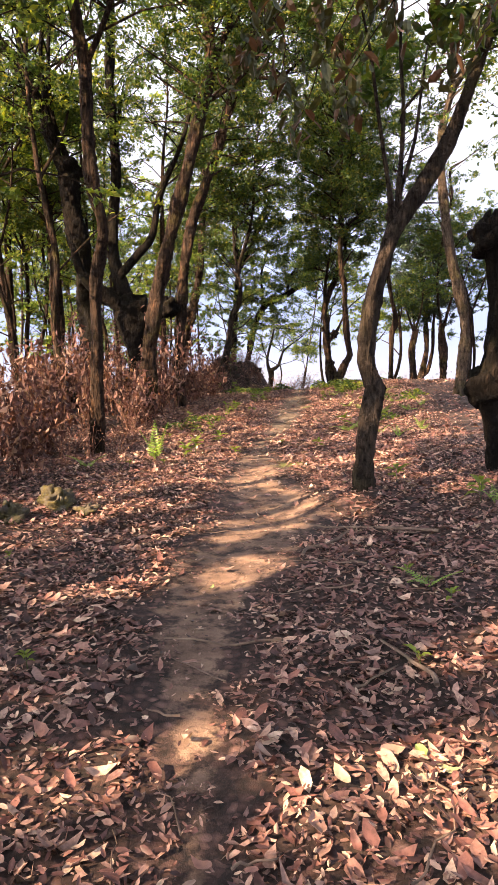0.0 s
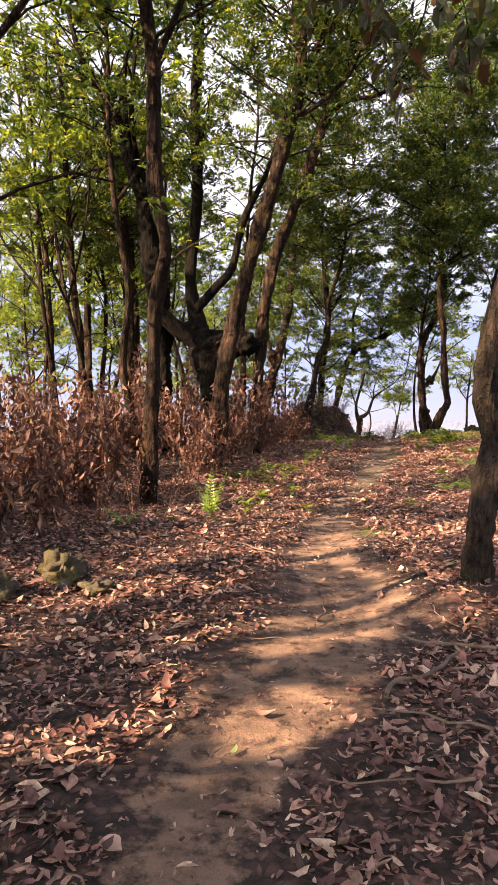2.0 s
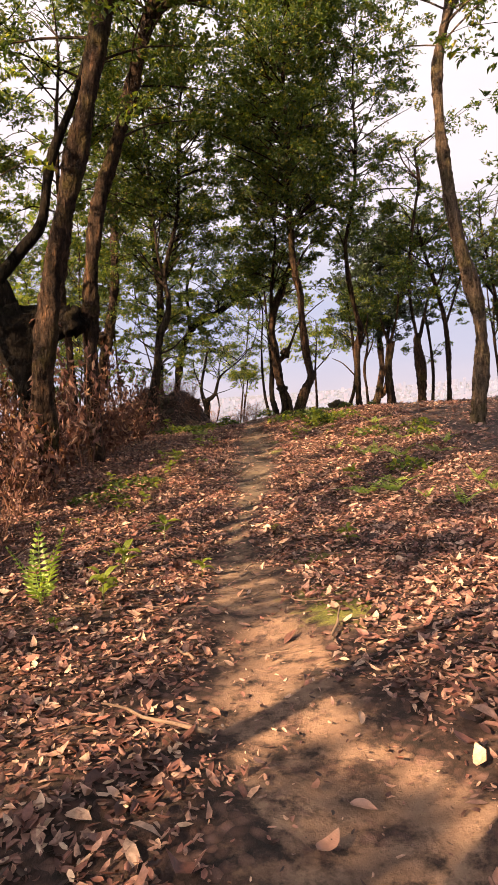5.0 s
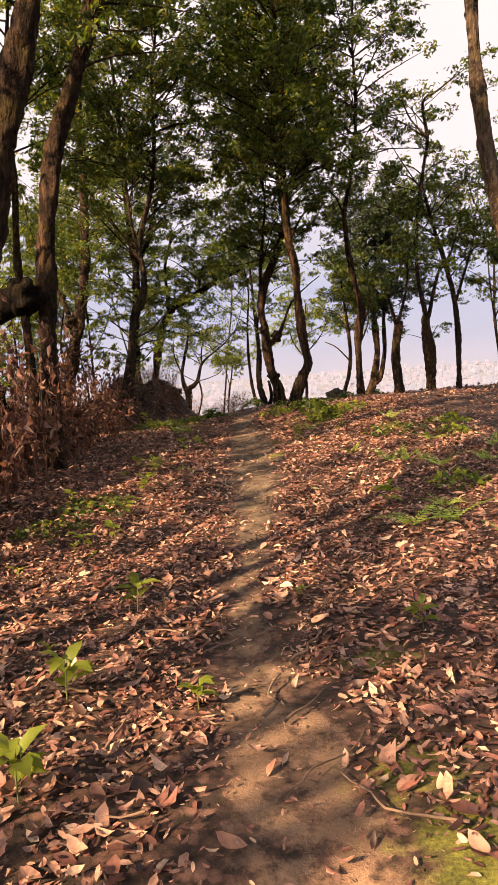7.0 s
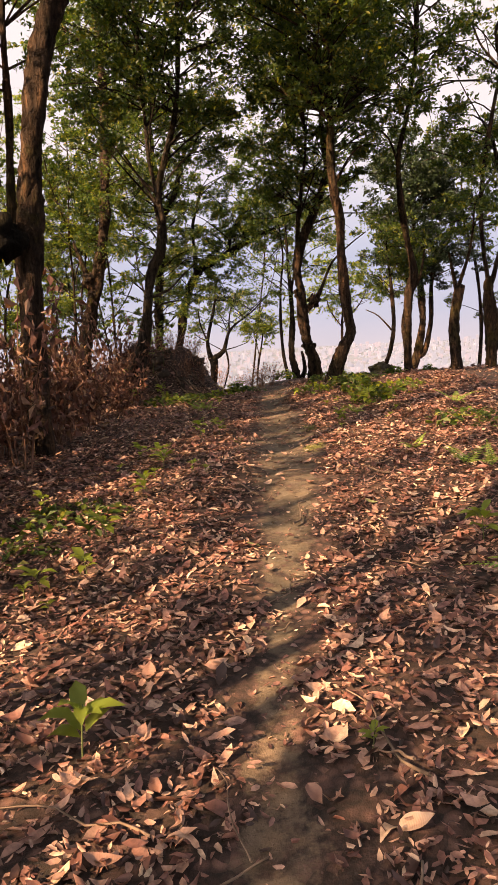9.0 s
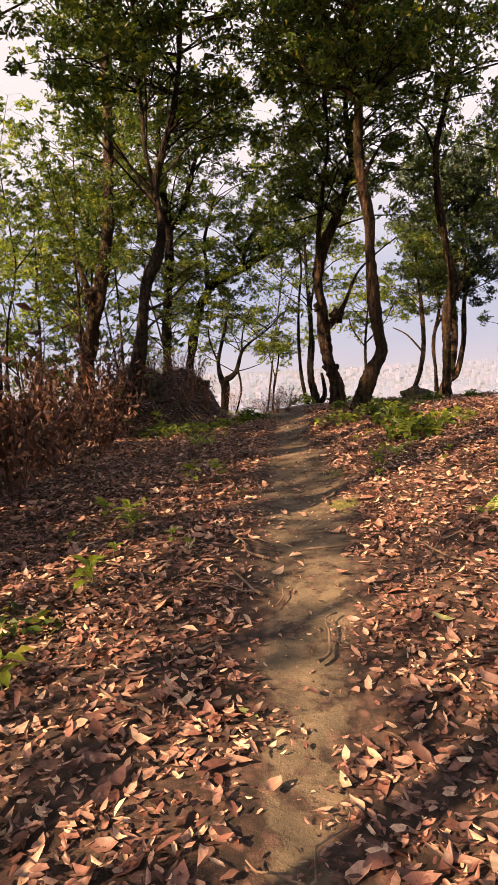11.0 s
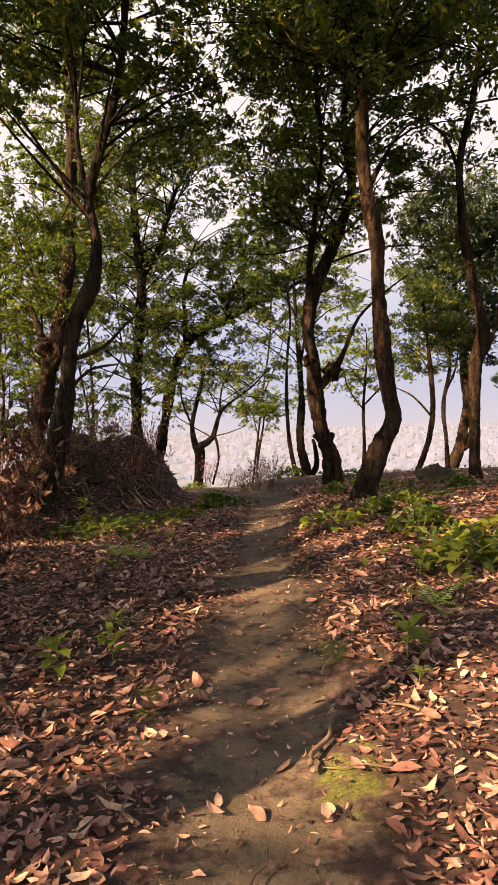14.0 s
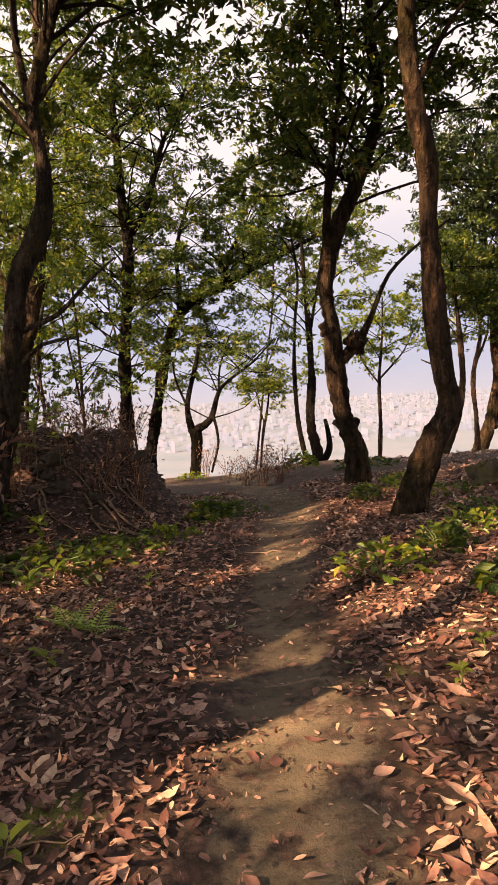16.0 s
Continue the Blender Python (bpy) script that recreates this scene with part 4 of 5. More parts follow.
# trees on the falling slope beyond the rim
for i in range(11):
    fx, fy = -9.5 + i * 0.7 + R2.normal(0, 0.4), R2.uniform(36, 48)
    wild_tree(fx, fy, R2.uniform(10, 14), R2.normal(0, 0.5), "leafy tree on the slope below the rim", R2, 56, 4.0, per=52, reach=1.8, leaf=0.14, foliage=FRESH if i % 4 == 0 else None)
for fx, fy, h in ((-0.6, 39, 13), (2.9, 40, 13.5)):
    wild_tree(fx, fy, h, R2.normal(0, 0.8), "tall leafy tree rooted below the rim", R2, 110, 6.5, per=52, reach=2.4, leaf=0.14, radius=0.05)
for fx, fy, h in ((10.5, 33, 8.0), (12.5, 29, 7), (14, 34, 9), (9.8, 25, 6), (12, 22, 7), (15, 25, 9)):
    wild_tree(fx, fy, h, R2.normal(0, 0.4), "leafy tree on the far bank", R2, 40, 2.0, per=70, reach=1.4)
# trees added round and behind the start of the walk, so that their crowns shade it
for fx, fy, h in ((-6.6, -1.6, 9), (-5.6, 7.0, 9.5), (-6.2, 11.6, 9.5), (-4.1, 4.7, 9.5), (-2.4, -3.6, 7.6), (-4.2, -3.8, 9), (3.6, 1.0, 8.5), (5.2, 5.0, 9), (6.2, 10.5, 9), (-2.6, -5, 10), (1.8, -6, 9.5), (-7.5, -7, 10), (-5, -11, 10), (0, -12, 10), (5, -8, 9), (7.5, 15.5, 9.5), (-9, 2, 10), (-0.8, -2.2, 9.5)):
    wild_tree(fx, fy, h, R2.normal(0, 0.5), "tall leafy forest tree added for shade", R2, 44, 4.0, per=30, reach=2.1, radius=0.13, leaf=0.13)

# denser trees added out of view to shade the start of the trail
for fx, fy, h in ((-7.3, -1.4, 8.5), (-5.7, -0.3, 7.5), (-6.2, 1.6, 8)):
    wild_tree(fx, fy, h, 0.2, "tall leafy forest tree added for shade", R2, 85, 3.2, per=40, reach=1.7, radius=0.12, leaf=0.13)
# the wood on the sunny side, mostly added out of view; the light falls through its crowns
for i in range(6):
    for j in range(4):
        fx, fy = -5.0 - 2.6 * j + R2.normal(0, 0.7), -7.5 + 4.1 * i + R2.normal(0, 1.0)
        wild_tree(fx, fy, R2.uniform(8, 10.5), R2.normal(0, 0.5), "tall leafy tree of the sunlit wood", R2, 60, 2.6, per=34, reach=2.1, radius=R2.uniform(0.07, 0.13), leaf=0.13, foliage=FRESH if (i + j) % 3 else None)

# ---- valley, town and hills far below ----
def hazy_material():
    m, t, b = nodes("painted_haze_glow")
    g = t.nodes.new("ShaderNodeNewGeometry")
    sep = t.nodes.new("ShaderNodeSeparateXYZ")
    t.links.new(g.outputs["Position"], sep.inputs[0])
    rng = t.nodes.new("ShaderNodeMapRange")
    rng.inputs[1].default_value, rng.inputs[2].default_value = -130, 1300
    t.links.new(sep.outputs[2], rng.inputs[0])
    # hills, haze and bright low sky painted by height; the sheet itself glows
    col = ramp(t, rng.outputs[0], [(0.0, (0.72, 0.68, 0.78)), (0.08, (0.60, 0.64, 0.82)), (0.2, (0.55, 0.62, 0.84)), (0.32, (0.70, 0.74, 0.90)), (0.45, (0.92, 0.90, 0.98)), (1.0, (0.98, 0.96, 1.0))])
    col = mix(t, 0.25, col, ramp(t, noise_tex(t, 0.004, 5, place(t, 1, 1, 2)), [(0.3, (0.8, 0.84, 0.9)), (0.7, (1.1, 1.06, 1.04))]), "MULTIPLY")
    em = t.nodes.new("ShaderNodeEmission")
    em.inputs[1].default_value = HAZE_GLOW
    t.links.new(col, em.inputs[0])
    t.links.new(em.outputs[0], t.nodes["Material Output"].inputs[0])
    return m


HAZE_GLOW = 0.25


def backdrop():
    a = np.linspace(radians(25), radians(155), 60)
    vs, fs = [], []
    for row, up in enumerate((-135, 60, 420, 1300)):
        for t in a:
            ridge = 1 + 0.16 * math.sin(5 * t + 1) + 0.07 * math.sin(13 * t) if row == 3 else 1
            vs.append((2300 * math.cos(t), 2300 * math.sin(t), up * ridge))
    n = len(a)
    for row in range(3):
        for i in range(n - 1):
            fs.append((row * n + i, row * n + i + 1, (row + 1) * n + i + 1, (row + 1) * n + i))
    tagged(new("backdrop", mesh_from("backdrop", vs, fs, hazy_material(), True)), "glowing painted backdrop of pale blue hills fading into haze", "backdrop", kind="structure")


backdrop()


def town():
    r = np.random.default_rng(12)
    pieces = []
    corner = np.array([[-1, -1], [1, -1], [1, 1], [-1, 1]]) / 2
    faces = np.array([[0, 1, 5, 4], [1, 2, 6, 5], [2, 3, 7, 6], [3, 0, 4, 7], [4, 5, 6, 7]])
    for i in range(3200):
        y = r.uniform(900, 2150)
        x = r.uniform(-0.5, 0.75) * y
        w, d, h = r.uniform(4, 8), r.uniform(4, 8), r.choice([3, 4, 5, 6, 9, 14])
        z = float(np.interp(y, PROFILE_Y, PROFILE_Z))
        c = corner * (w, d) + (x, y)
        pieces.append((np.vstack([np.c_[c, np.full(4, z - 1)], np.c_[c, np.full(4, z + h)]]), faces))
    m, t, b = nodes("distant_town")
    # haze is put into the pale house colours and a glow mixed over them
    t.links.new(ramp(t, island(t), [(0.0, (0.09, 0.105, 0.15)), (0.3, (0.13, 0.145, 0.20)), (0.6, (0.17, 0.18, 0.24)), (0.85, (0.22, 0.16, 0.19)), (1.0, (0.30, 0.29, 0.35))]), b.inputs["Base Color"])
    b.inputs["Roughness"].default_value = 0.9
    haze_emission = t.nodes.new("ShaderNodeEmission")
    haze_emission.inputs[0].default_value, haze_emission.inputs[1].default_value = (0.74, 0.70, 0.80, 1), HAZE_GLOW
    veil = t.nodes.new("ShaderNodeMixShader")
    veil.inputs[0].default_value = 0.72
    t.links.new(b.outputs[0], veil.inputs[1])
    t.links.new(haze_emission.outputs[0], veil.inputs[2])
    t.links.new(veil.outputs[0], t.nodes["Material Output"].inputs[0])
    tagged(new("distant_town", mesh_from("distant_town", *joined(pieces), m)), "pink and white houses of a valley town paled by painted haze", "town", kind="stuff")


town()

# ---- leaf litter ----
def litter():
    r = np.random.default_rng(5)
    clouds = []
    for n, half, shape, lo in ((86500, 2.9, 1, 0), (130000, 3.2, 2, 0), (60000, 9.5, 0, 2.7)):
        y = r.uniform(0.6 if shape else -6, 26 if shape else 30, n)
        x = np.interp(y, PATH_Y, PATH_X) + r.uniform(-1, 1, n) * np.clip(1.6 + 0.5 * y, 3.5 if shape == 0 else 0, half)
        off = np.abs(x - np.interp(y, PATH_Y, PATH_X))
        keep = (r.uniform(0, 1, n) > (0.82 if shape == 2 else 0.96) * on_path(x + 0.12 * np.sin(5 * y) + 0.06 * np.sin(13 * y), y)) & (off >= lo)
        patch = 0.5 + 0.5 * np.sin(2.3 * x + 1.1 * y) * np.sin(1.7 * y - 0.8 * x)
        keep &= r.uniform(0, 1, n) < 0.7 + 0.3 * patch
        keep &= (r.uniform(0, 1, n) < 0.55) | (hump(x, y, 0.1, 23.7, 0.75, 1.2, 1) < 0.35)
        x, y = x[keep], y[keep]
        n = len(x)
        size = np.where(r.uniform(0, 1, n) < 0.27, r.uniform(0.065, 0.125, n), r.uniform(0.022, 0.065, n))
        if shape == 2:
            size = r.uniform(0.018, 0.055, n)
        size *= np.where(on_path(x, y) > 0.4, 0.7, 1) * (1.25 if shape == 0 else 1)
        lift = r.exponential(0.011, n) + 0.005
        pos = np.stack([x, y, land(x, y) + lift], -1)
        clouds.append(leaf_cloud(pos, size, size * r.uniform(0.30, 0.50, n), r.uniform(0, 6.28, n), r.normal(0, 0.25, n), r.normal(0, 0.32, n), r.normal(0.15, 0.38, n), shape))
    tagged(new("leaf_litter", mesh_from("leaf_litter", *joined(clouds), LITTER, True)), "dry brown and pinkish fallen leaves covering the forest floor", "leaf litter", kind="stuff")


litter()

SPRAYS = [(-0.12, 6.20, 3.58), (-0.02, 6.40, 3.87), (0.75, 6.00, 3.40), (0.44, 6.30, 3.19), (0.63, 6.20, 3.65), (0.94, 6.40, 3.16), (0.22, 6.20, 3.96), (1.70, 5.60, 3.69), (1.28, 6.20, 3.94), (1.01, 6.20, 4.03), (1.51, 6.00, 3.85), (0.31, 6.50, 3.53), (1.64, 5.80, 3.48), (0.61, 6.00, 3.95)]

# ---- dry brush ----
def arc(r, height, spread, lean):
    a = r.uniform(0, 6.28)
    dx, dy = spread * math.cos(a), spread * math.sin(a)
    return np.array([(0.15 * dx, 0.15 * dy, -0.05), (0.4 * dx, 0.4 * dy, height * 0.45), (0.75 * dx + lean, 0.75 * dy, height * 0.8), (dx + 1.6 * lean, dy, height)])


def dry_shrub(seed, height, stems, leaves):
    """Brittle upright stems hung with curled dead leaves."""
    r = np.random.default_rng(seed)
    base = new("dry_shrub")
    tagged(base, "dead reddish-brown shrub with curled dry leaves", "shrub", "dry brush")
    pos = []
    for i in range(stems):
        h = height * r.uniform(0.55, 1.1)
        p = arc(r, h, r.uniform(0.15, 0.6), r.normal(0, 0.1))
        part("stem", mesh_from("stem", *tube([(*q, 0.008 - 0.0016 * k) for k, q in enumerate(p)], 5, 0.2, 0.05, seed + i), DRY_STEM, True), base)
        s = spline(np.c_[p, np.zeros(4)], 0.04)[:, :3]
        s = s[s[:, 2] > 0.18 * h]
        pick = s[r.integers(0, len(s), leaves // stems)]
        pos.append(pick + r.normal(0, 0.085, pick.shape))
    pos = np.vstack(pos)
    n = len(pos)
    ln = r.uniform(0.07, 0.16, n)
    v, f = leaf_cloud(pos, ln, ln * r.uniform(0.3, 0.48, n), r.uniform(0, 6.28, n), r.normal(-0.8, 0.5, n), r.normal(0, 0.7, n), r.normal(0.3, 0.4, n))
    tagged(part("dead_foliage", mesh_from("dead_foliage", v, f, DRY), base), kind="stuff")
    return base


def spread_out(makers, spots, r, lo=0.8, hi=1.2):
    used = set()
    for x, y in spots:
        k = r.integers(0, len(makers))
        z = float(land(x, y))
        if k not in used:
            used.add(k)
            makers[k].matrix_basis = pose(x, y, z, 0, 0, r.uniform(0, 360))
        else:
            s = r.uniform(lo, hi)
            c = copy_thing(makers[k], pose(x, y, z, 0, 0, r.uniform(0, 360)))
            c.scale = (s, s, s)
    for k, m in enumerate(makers):
        if k not in used:
            x, y = spots[k % len(spots)]
            m.matrix_basis = pose(x + 0.5, y + 0.4, float(land(x + 0.5, y + 0.4)))


R3 = np.random.default_rng(33)
shrubs = [dry_shrub(100 + i, h, s, l) for i, (h, s, l) in enumerate(((1.0, 9, 330), (1.3, 9, 360), (0.8, 8, 260), (1.55, 8, 340), (2.0, 7, 300)))]
spots = []
for i in range(46):
    fy = R3.uniform(8.2, 19)
    spots.append((-2.75 - 0.02 * fy - abs(R3.normal(0, 1.3)), fy))
for i in range(16):
    fy = R3.uniform(15.5, 23.5)
    spots.append((-1.9 - abs(R3.normal(0, 0.8)), fy))
spots += [(-2.9, 7.4), (-3.3, 6.9), (-2.7, 8.0), (-3.6, 7.8), (-3.0, 9.2), (-2.2, 13.2), (-2.0, 13.9), (-1.3, 18.4), (-1.5, 20.3), (-1.1, 21.2), (-1.25, 21.9), (-2.0, 21.5), (-1.75, 16.4), (-1.5, 17.6), (-2.1, 15.5), (-1.3, 19.2), (-1.1, 20.4), (-1.0, 22.3)]
spread_out(shrubs, spots, R3, 0.7, 1.15)


def low_brush(seed, height, n):
    """Fine dry weeds at ankle height."""
    r = np.random.default_rng(seed)
    base = new("dry_weed")
    tagged(base, "tuft of thin dry brown weeds", "weed", "dry weeds")
    pos = []
    for i in range(n):
        p = arc(r, height * r.uniform(0.5, 1.1), r.uniform(0.08, 0.3), r.normal(0, 0.05))
        part("stem", mesh_from("stem", *tube([(*q, 0.0035) for q in p], 4, 0.2, 0.05, seed + i), DRY_STEM, True), base)
        pos.append(p[1:] + r.normal(0, 0.03, (3, 3)))
    pos = np.vstack(pos + pos + pos) + r.normal(0, 0.05, (9 * n, 3))
    k = len(pos)
    ln = r.uniform(0.03, 0.07, k)
    v, f = leaf_cloud(pos, ln, ln * 0.35, r.uniform(0, 6.28, k), r.normal(-0.6, 0.6, k), r.normal(0, 0.7, k), r.normal(0.2, 0.3, k))
    tagged(part("dead_foliage", mesh_from("dead_foliage", v, f, DRY), base), kind="stuff")
    return base


weeds = [low_brush(150, 0.4, 10), low_brush(151, 0.55, 12)]
spots = [(R3.uniform(-2.6, -1.5) - 0.03 * fy, fy) for fy in np.linspace(8.5, 22, 24)] + [(-0.3, 23.4), (0.1, 23.2), (-0.7, 23.3), (0.3, 23.9), (-0.5, 24.3), (-1.0, 23.2), (0.0, 24.2), (1.6, 29.5), (2.0, 30), (2.3, 29.2), (1.2, 30.2)]
spread_out(weeds, spots, R3)

for k, (x, y, h, n) in enumerate(((2.0, 26.8, 0.5, 24), (2.3, 26.9, 0.55, 26), (1.8, 27.0, 0.35, 16))):
    tuft = low_brush(160 + k, h, n)
    tuft.location = (x, y, float(land(x, y)))

# ---- ferns and green plants ----
def frond(length, width, bend, pairs=13):
    """One fern frond: a bowed rib with tapering leaflets on both sides."""
    vs, fs = [], []

    def rib(u):
        return np.array([length * u * math.cos(bend * u), 0, length * u * math.sin(bend * u)])
    for i in range(pairs):
        u = 0.16 + 0.82 * i / (pairs - 1)
        c, d = rib(u), rib(min(1, u + 0.05))
        tang = (d - c) / (np.linalg.norm(d - c) + 1e-9)
        w = width * (1.05 - u) * min(1, u * 5)
        th = length * 0.78 / pairs * 0.45
        for side in (-1, 1):
            tip = c + np.array([0, side * w, 0]) + tang * w * 0.25 + np.array([0, 0, -0.12 * w])
            k = len(vs)
            vs += [c - tang * th * 0.6, c + np.array([0, side * w * 0.5, 0.02 * length]) - tang * th, tip, c + np.array([0, side * w * 0.5, 0.02 * length]) + tang * th]
            fs += [(k, k + 1, k + 2, k + 3)]
    v, f = tube([(*rib(u), 0.004 * (1.2 - u)) for u in (0, 0.3, 0.6, 1)], 4, length / 8, 0, 1)
    return joined([(np.array(vs), np.array(fs)), (v, f)])


def fern(seed, fronds, length, steep, label, bend=(-0.7, -0.2)):
    r = np.random.default_rng(seed)
    base = new("fern")
    tagged(base, label, "fern", "ferns")
    for i in range(fronds):
        l = length * r.uniform(0.75, 1.1)
        f = part("frond", mesh_from("frond", *frond(l, l * 0.27, r.uniform(*bend)), FERN), base)
        f.matrix_basis = pose(0, 0, 0, 0, 0, 360 * i / fronds + r.uniform(-25, 25)) @ pose(0, 0, 0, 0, -steep * r.uniform(0.8, 1.15))
    return base


bright = fern(200, 4, 0.6, 84, "bright green upright fern catching the sun", (-0.25, -0.05))
bright.location = (-1.3, 9.55, float(land(-1.3, 9.55)))
second = fern(204, 4, 0.30, 60, "small yellow-green fern beside the brush")
second.location = (-2.0, 8.6, float(land(-2.0, 8.6)))
ferns = [fern(201, 4, 0.36, 46, "low green fern among fallen leaves"), fern(202, 3, 0.34, 58, "low green fern among fallen leaves"), fern(203, 5, 0.42, 42, "low green fern among fallen leaves")]
spread_out(ferns, [(2.43, 11.3), (2.25, 11.85), (2.05, 12.3), (1.76, 12.4), (2.2, 12.75), (3.0, 12.2), (2.9, 11.6), (3.2, 13.9), (2.7, 14.0), (2.4, 14.8), (3.2, 15.4), (2.55, 14.6), (2.7, 14.5), (3.6, 14.6), (2.2, 15.6), (0.2, 20.1), (0.35, 20.0), (2.2, 17.9), (3.4, 17.5), (1.1, 4.2), (2.1, 5.9)], R3, 0.6, 1.0)


def seedling(seed, leaves, height, size, material, label, name="seedling"):
    """A thin stem with broad leaves in a loose rosette."""
    r = np.random.default_rng(seed)
    base = new(name)
    tagged(base, label, "plant", "ground plants")
    part("stem", mesh_from("stem", *tube([(0, 0, -0.03, 0.004), (0.01, 0, height * 0.5, 0.003), (0.02, 0.01, height, 0.002)], 5, 0.05, 0.05, seed), GREEN_STEM, True), base)
    for i in range(leaves):
        a, h = i * 2.4 + r.uniform(-0.3, 0.3), height * r.uniform(0.45, 1.05)
        l = size * r.uniform(0.7, 1.2)
        v, f = leaf_cloud(np.array([[l * 0.55, 0, 0]]), np.array([l]), np.array([l * 0.52]), np.zeros(1), np.array([0.0]), np.zeros(1), np.array([-0.35]), 1)
        o = part("leaf", mesh_from("leaf", v, f, material, True), base)
        o.matrix_basis = pose(0.01, 0.005, h, 0, 0, math.degrees(a)) @ pose(0, 0, 0, 0, r.uniform(-35, 12))
    return base


plants = [seedling(300, 7, 0.15, 0.125, FRESH, "small broad-leaved green seedling among fallen leaves"), seedling(301, 5, 0.08, 0.075, FRESH, "small broad-leaved green seedling among fallen leaves"), seedling(302, 10, 0.2, 0.125, FRESH, "leafy green seedling among fallen leaves"), seedling(303, 8, 0.13, 0.06, FRESH, "tiny yellow-green seedling in leaf litter")]
spread_out(plants, [(-0.28, 16.05), (-0.34, 15.35), (-0.4, 14.8), (0.02, 15.65), (1.83, 17.25), (2.4, 17.0), (-0.32, 16.1), (0.14, 15.3), (1.9, 17.25), (1.79, 16.95), (0.4, 17.6), (0.16, 17.4), (0.34, 18.1), (-0.78, 10.05), (-0.95, 10.75), (-0.87, 9.35), (1.04, 10.4), (-0.25, 16.7), (-0.96, 13.05), (-1.04, 12.95), (-0.85, 12.75), (-0.27, 15.8), (-0.63, 13.8), (-0.49, 11.3), (0.53, 11.15), (1.81, 13.1), (1.0, 4.4), (1.17, 3.95), (-1.77, 4.95), (-1.11, 3.25), (1.99, 5.95), (1.44, 6.8), (0.8, 3.2), (2.35, 18.5), (2.5, 18.3), (2.25, 19.1), (2.4, 18.0), (2.6, 17.4), (2.15, 17.6), (2.8, 18.2), (2.02, 18.8), (2.1, 18.0), (2.3, 18.5), (-0.5, 16.4), (-0.7, 15.9), (-0.2, 9.9), (-1.5, 8.6), (-1.1, 8.9), (0.2, 19.5), (0.6, 21.0), (-0.1, 21.2), (-0.3, 21.7), (0.1, 21.5), (0.35, 21.8), (-0.6, 21.3), (0.5, 22.2), (-0.9, 21.8), (-0.2, 20.8), (0.0, 22.2), (0.25, 22.4), (-0.4, 22.3), (-1.0, 14.1), (-1.2, 14.6), (-0.7, 13.2), (-1.4, 12.4)], R3, 0.7, 1.2)


def ground_bush(seed, width, height, n, material, label):
    """A low spreading mass of small leaves on fine stems."""
    r = np.random.default_rng(seed)
    base = new("low_bush")
    tagged(base, label, "bush", "low bushes")
    for i in range(7):
        p = arc(r, height * r.uniform(0.6, 1.0), width * r.uniform(0.3, 0.9), 0)
        part("stem", mesh_from("stem", *tube([(*q, 0.004) for q in p], 4, 0.2, 0.05, seed + i), GREEN_STEM, True), base)
    a, d = r.uniform(0, 6.28, n), width * np.sqrt(r.uniform(0, 1, n))
    z = height * (1 - (d / width) ** 2 * 0.7) * r.uniform(0.25, 1.05, n)
    ln = r.uniform(0.06, 0.14, n)
    v, f = leaf_cloud(np.stack([d * np.cos(a), d * np.sin(a), z], -1), ln, ln * 0.5, r.uniform(0, 6.28, n), r.normal(-0.1, 0.4, n), r.normal(0, 0.5, n), r.normal(-0.2, 0.2, n))
    tagged(part("foliage", mesh_from("foliage", v, f, material), base), kind="stuff")
    return base


bushes = [ground_bush(400, 0.42, 0.2, 110, FRESH, "low green ground cover beside the trail"), ground_bush(401, 0.3, 0.28, 150, GREEN, "small dark green bush beside the trail"), ground_bush(402, 0.55, 0.16, 130, GREEN, "low green ground cover beside the trail")]
spread_out(bushes, [(3.0, 19.0), (3.4, 19.3), (2.7, 19.6), (2.65, 18.65), (2.15, 20.4), (0.7, 22.5), (-0.9, 22.6), (1.25, 23.9), (1.1, 23.4), (3.0, 21.0), (3.3, 21.4), (3.5, 22.9), (4.0, 22.0), (0.15, 22.0), (-0.2, 21.6), (-0.9, 14.2), (-1.3, 13.6), (2.8, 23.4), (3.4, 24.0), (2.6, 20.6), (-1.2, 22.9), (-0.9, 24.4), (4.4, 23.4), (4.9, 22.6), (3.9, 16.5), (3.1, 16.4), (3.6, 15.6), (2.6, 13.3), (0.9, 29.8), (2.9, 28.6), (3.8, 27.5)], R3, 0.6, 1.1)

for k, (x, y, h) in enumerate(((-0.55, 23.0, 0.9), (-0.35, 23.15, 0.6), (-0.7, 22.9, 0.7))):
    v = seedling(340 + k, 16, h, 0.13, FRESH, "tall thin leafy sapling growing on the mound", "sapling")
    v.location = (x, y, float(land(x, y)))

# ---- rocks ----
def boulder(x, y, r, flat, seed, label, sink=0.35):
    z = float(land(x, y)) + r * flat * (1 - sink) * 0.55
    v, f = lump(0, 0, 0, r, seed, flat, 18, 26, 0.42)
    b = new("boulder", mesh_from("boulder", v, f, ROCK, True))
    b.location = (x, y, z)
    tagged(b, label, "rock", "mossy rocks")


boulder(-1.88, 6.62, 0.15, 0.75, 1, "mossy yellow-lit rock in the leaf litter")
boulder(-1.78, 6.42, 0.11, 0.7, 2, "small mossy rock in the leaf litter")
boulder(-2.15, 6.1, 0.15, 0.7, 3, "dark mossy rock in the leaf litter")
boulder(-1.5, 6.3, 0.1, 0.5, 6, "small dark rock in the leaf litter")
boulder(4.1, 23.3, 0.21, 0.8, 4, "sunlit rock at the foot of a tree")


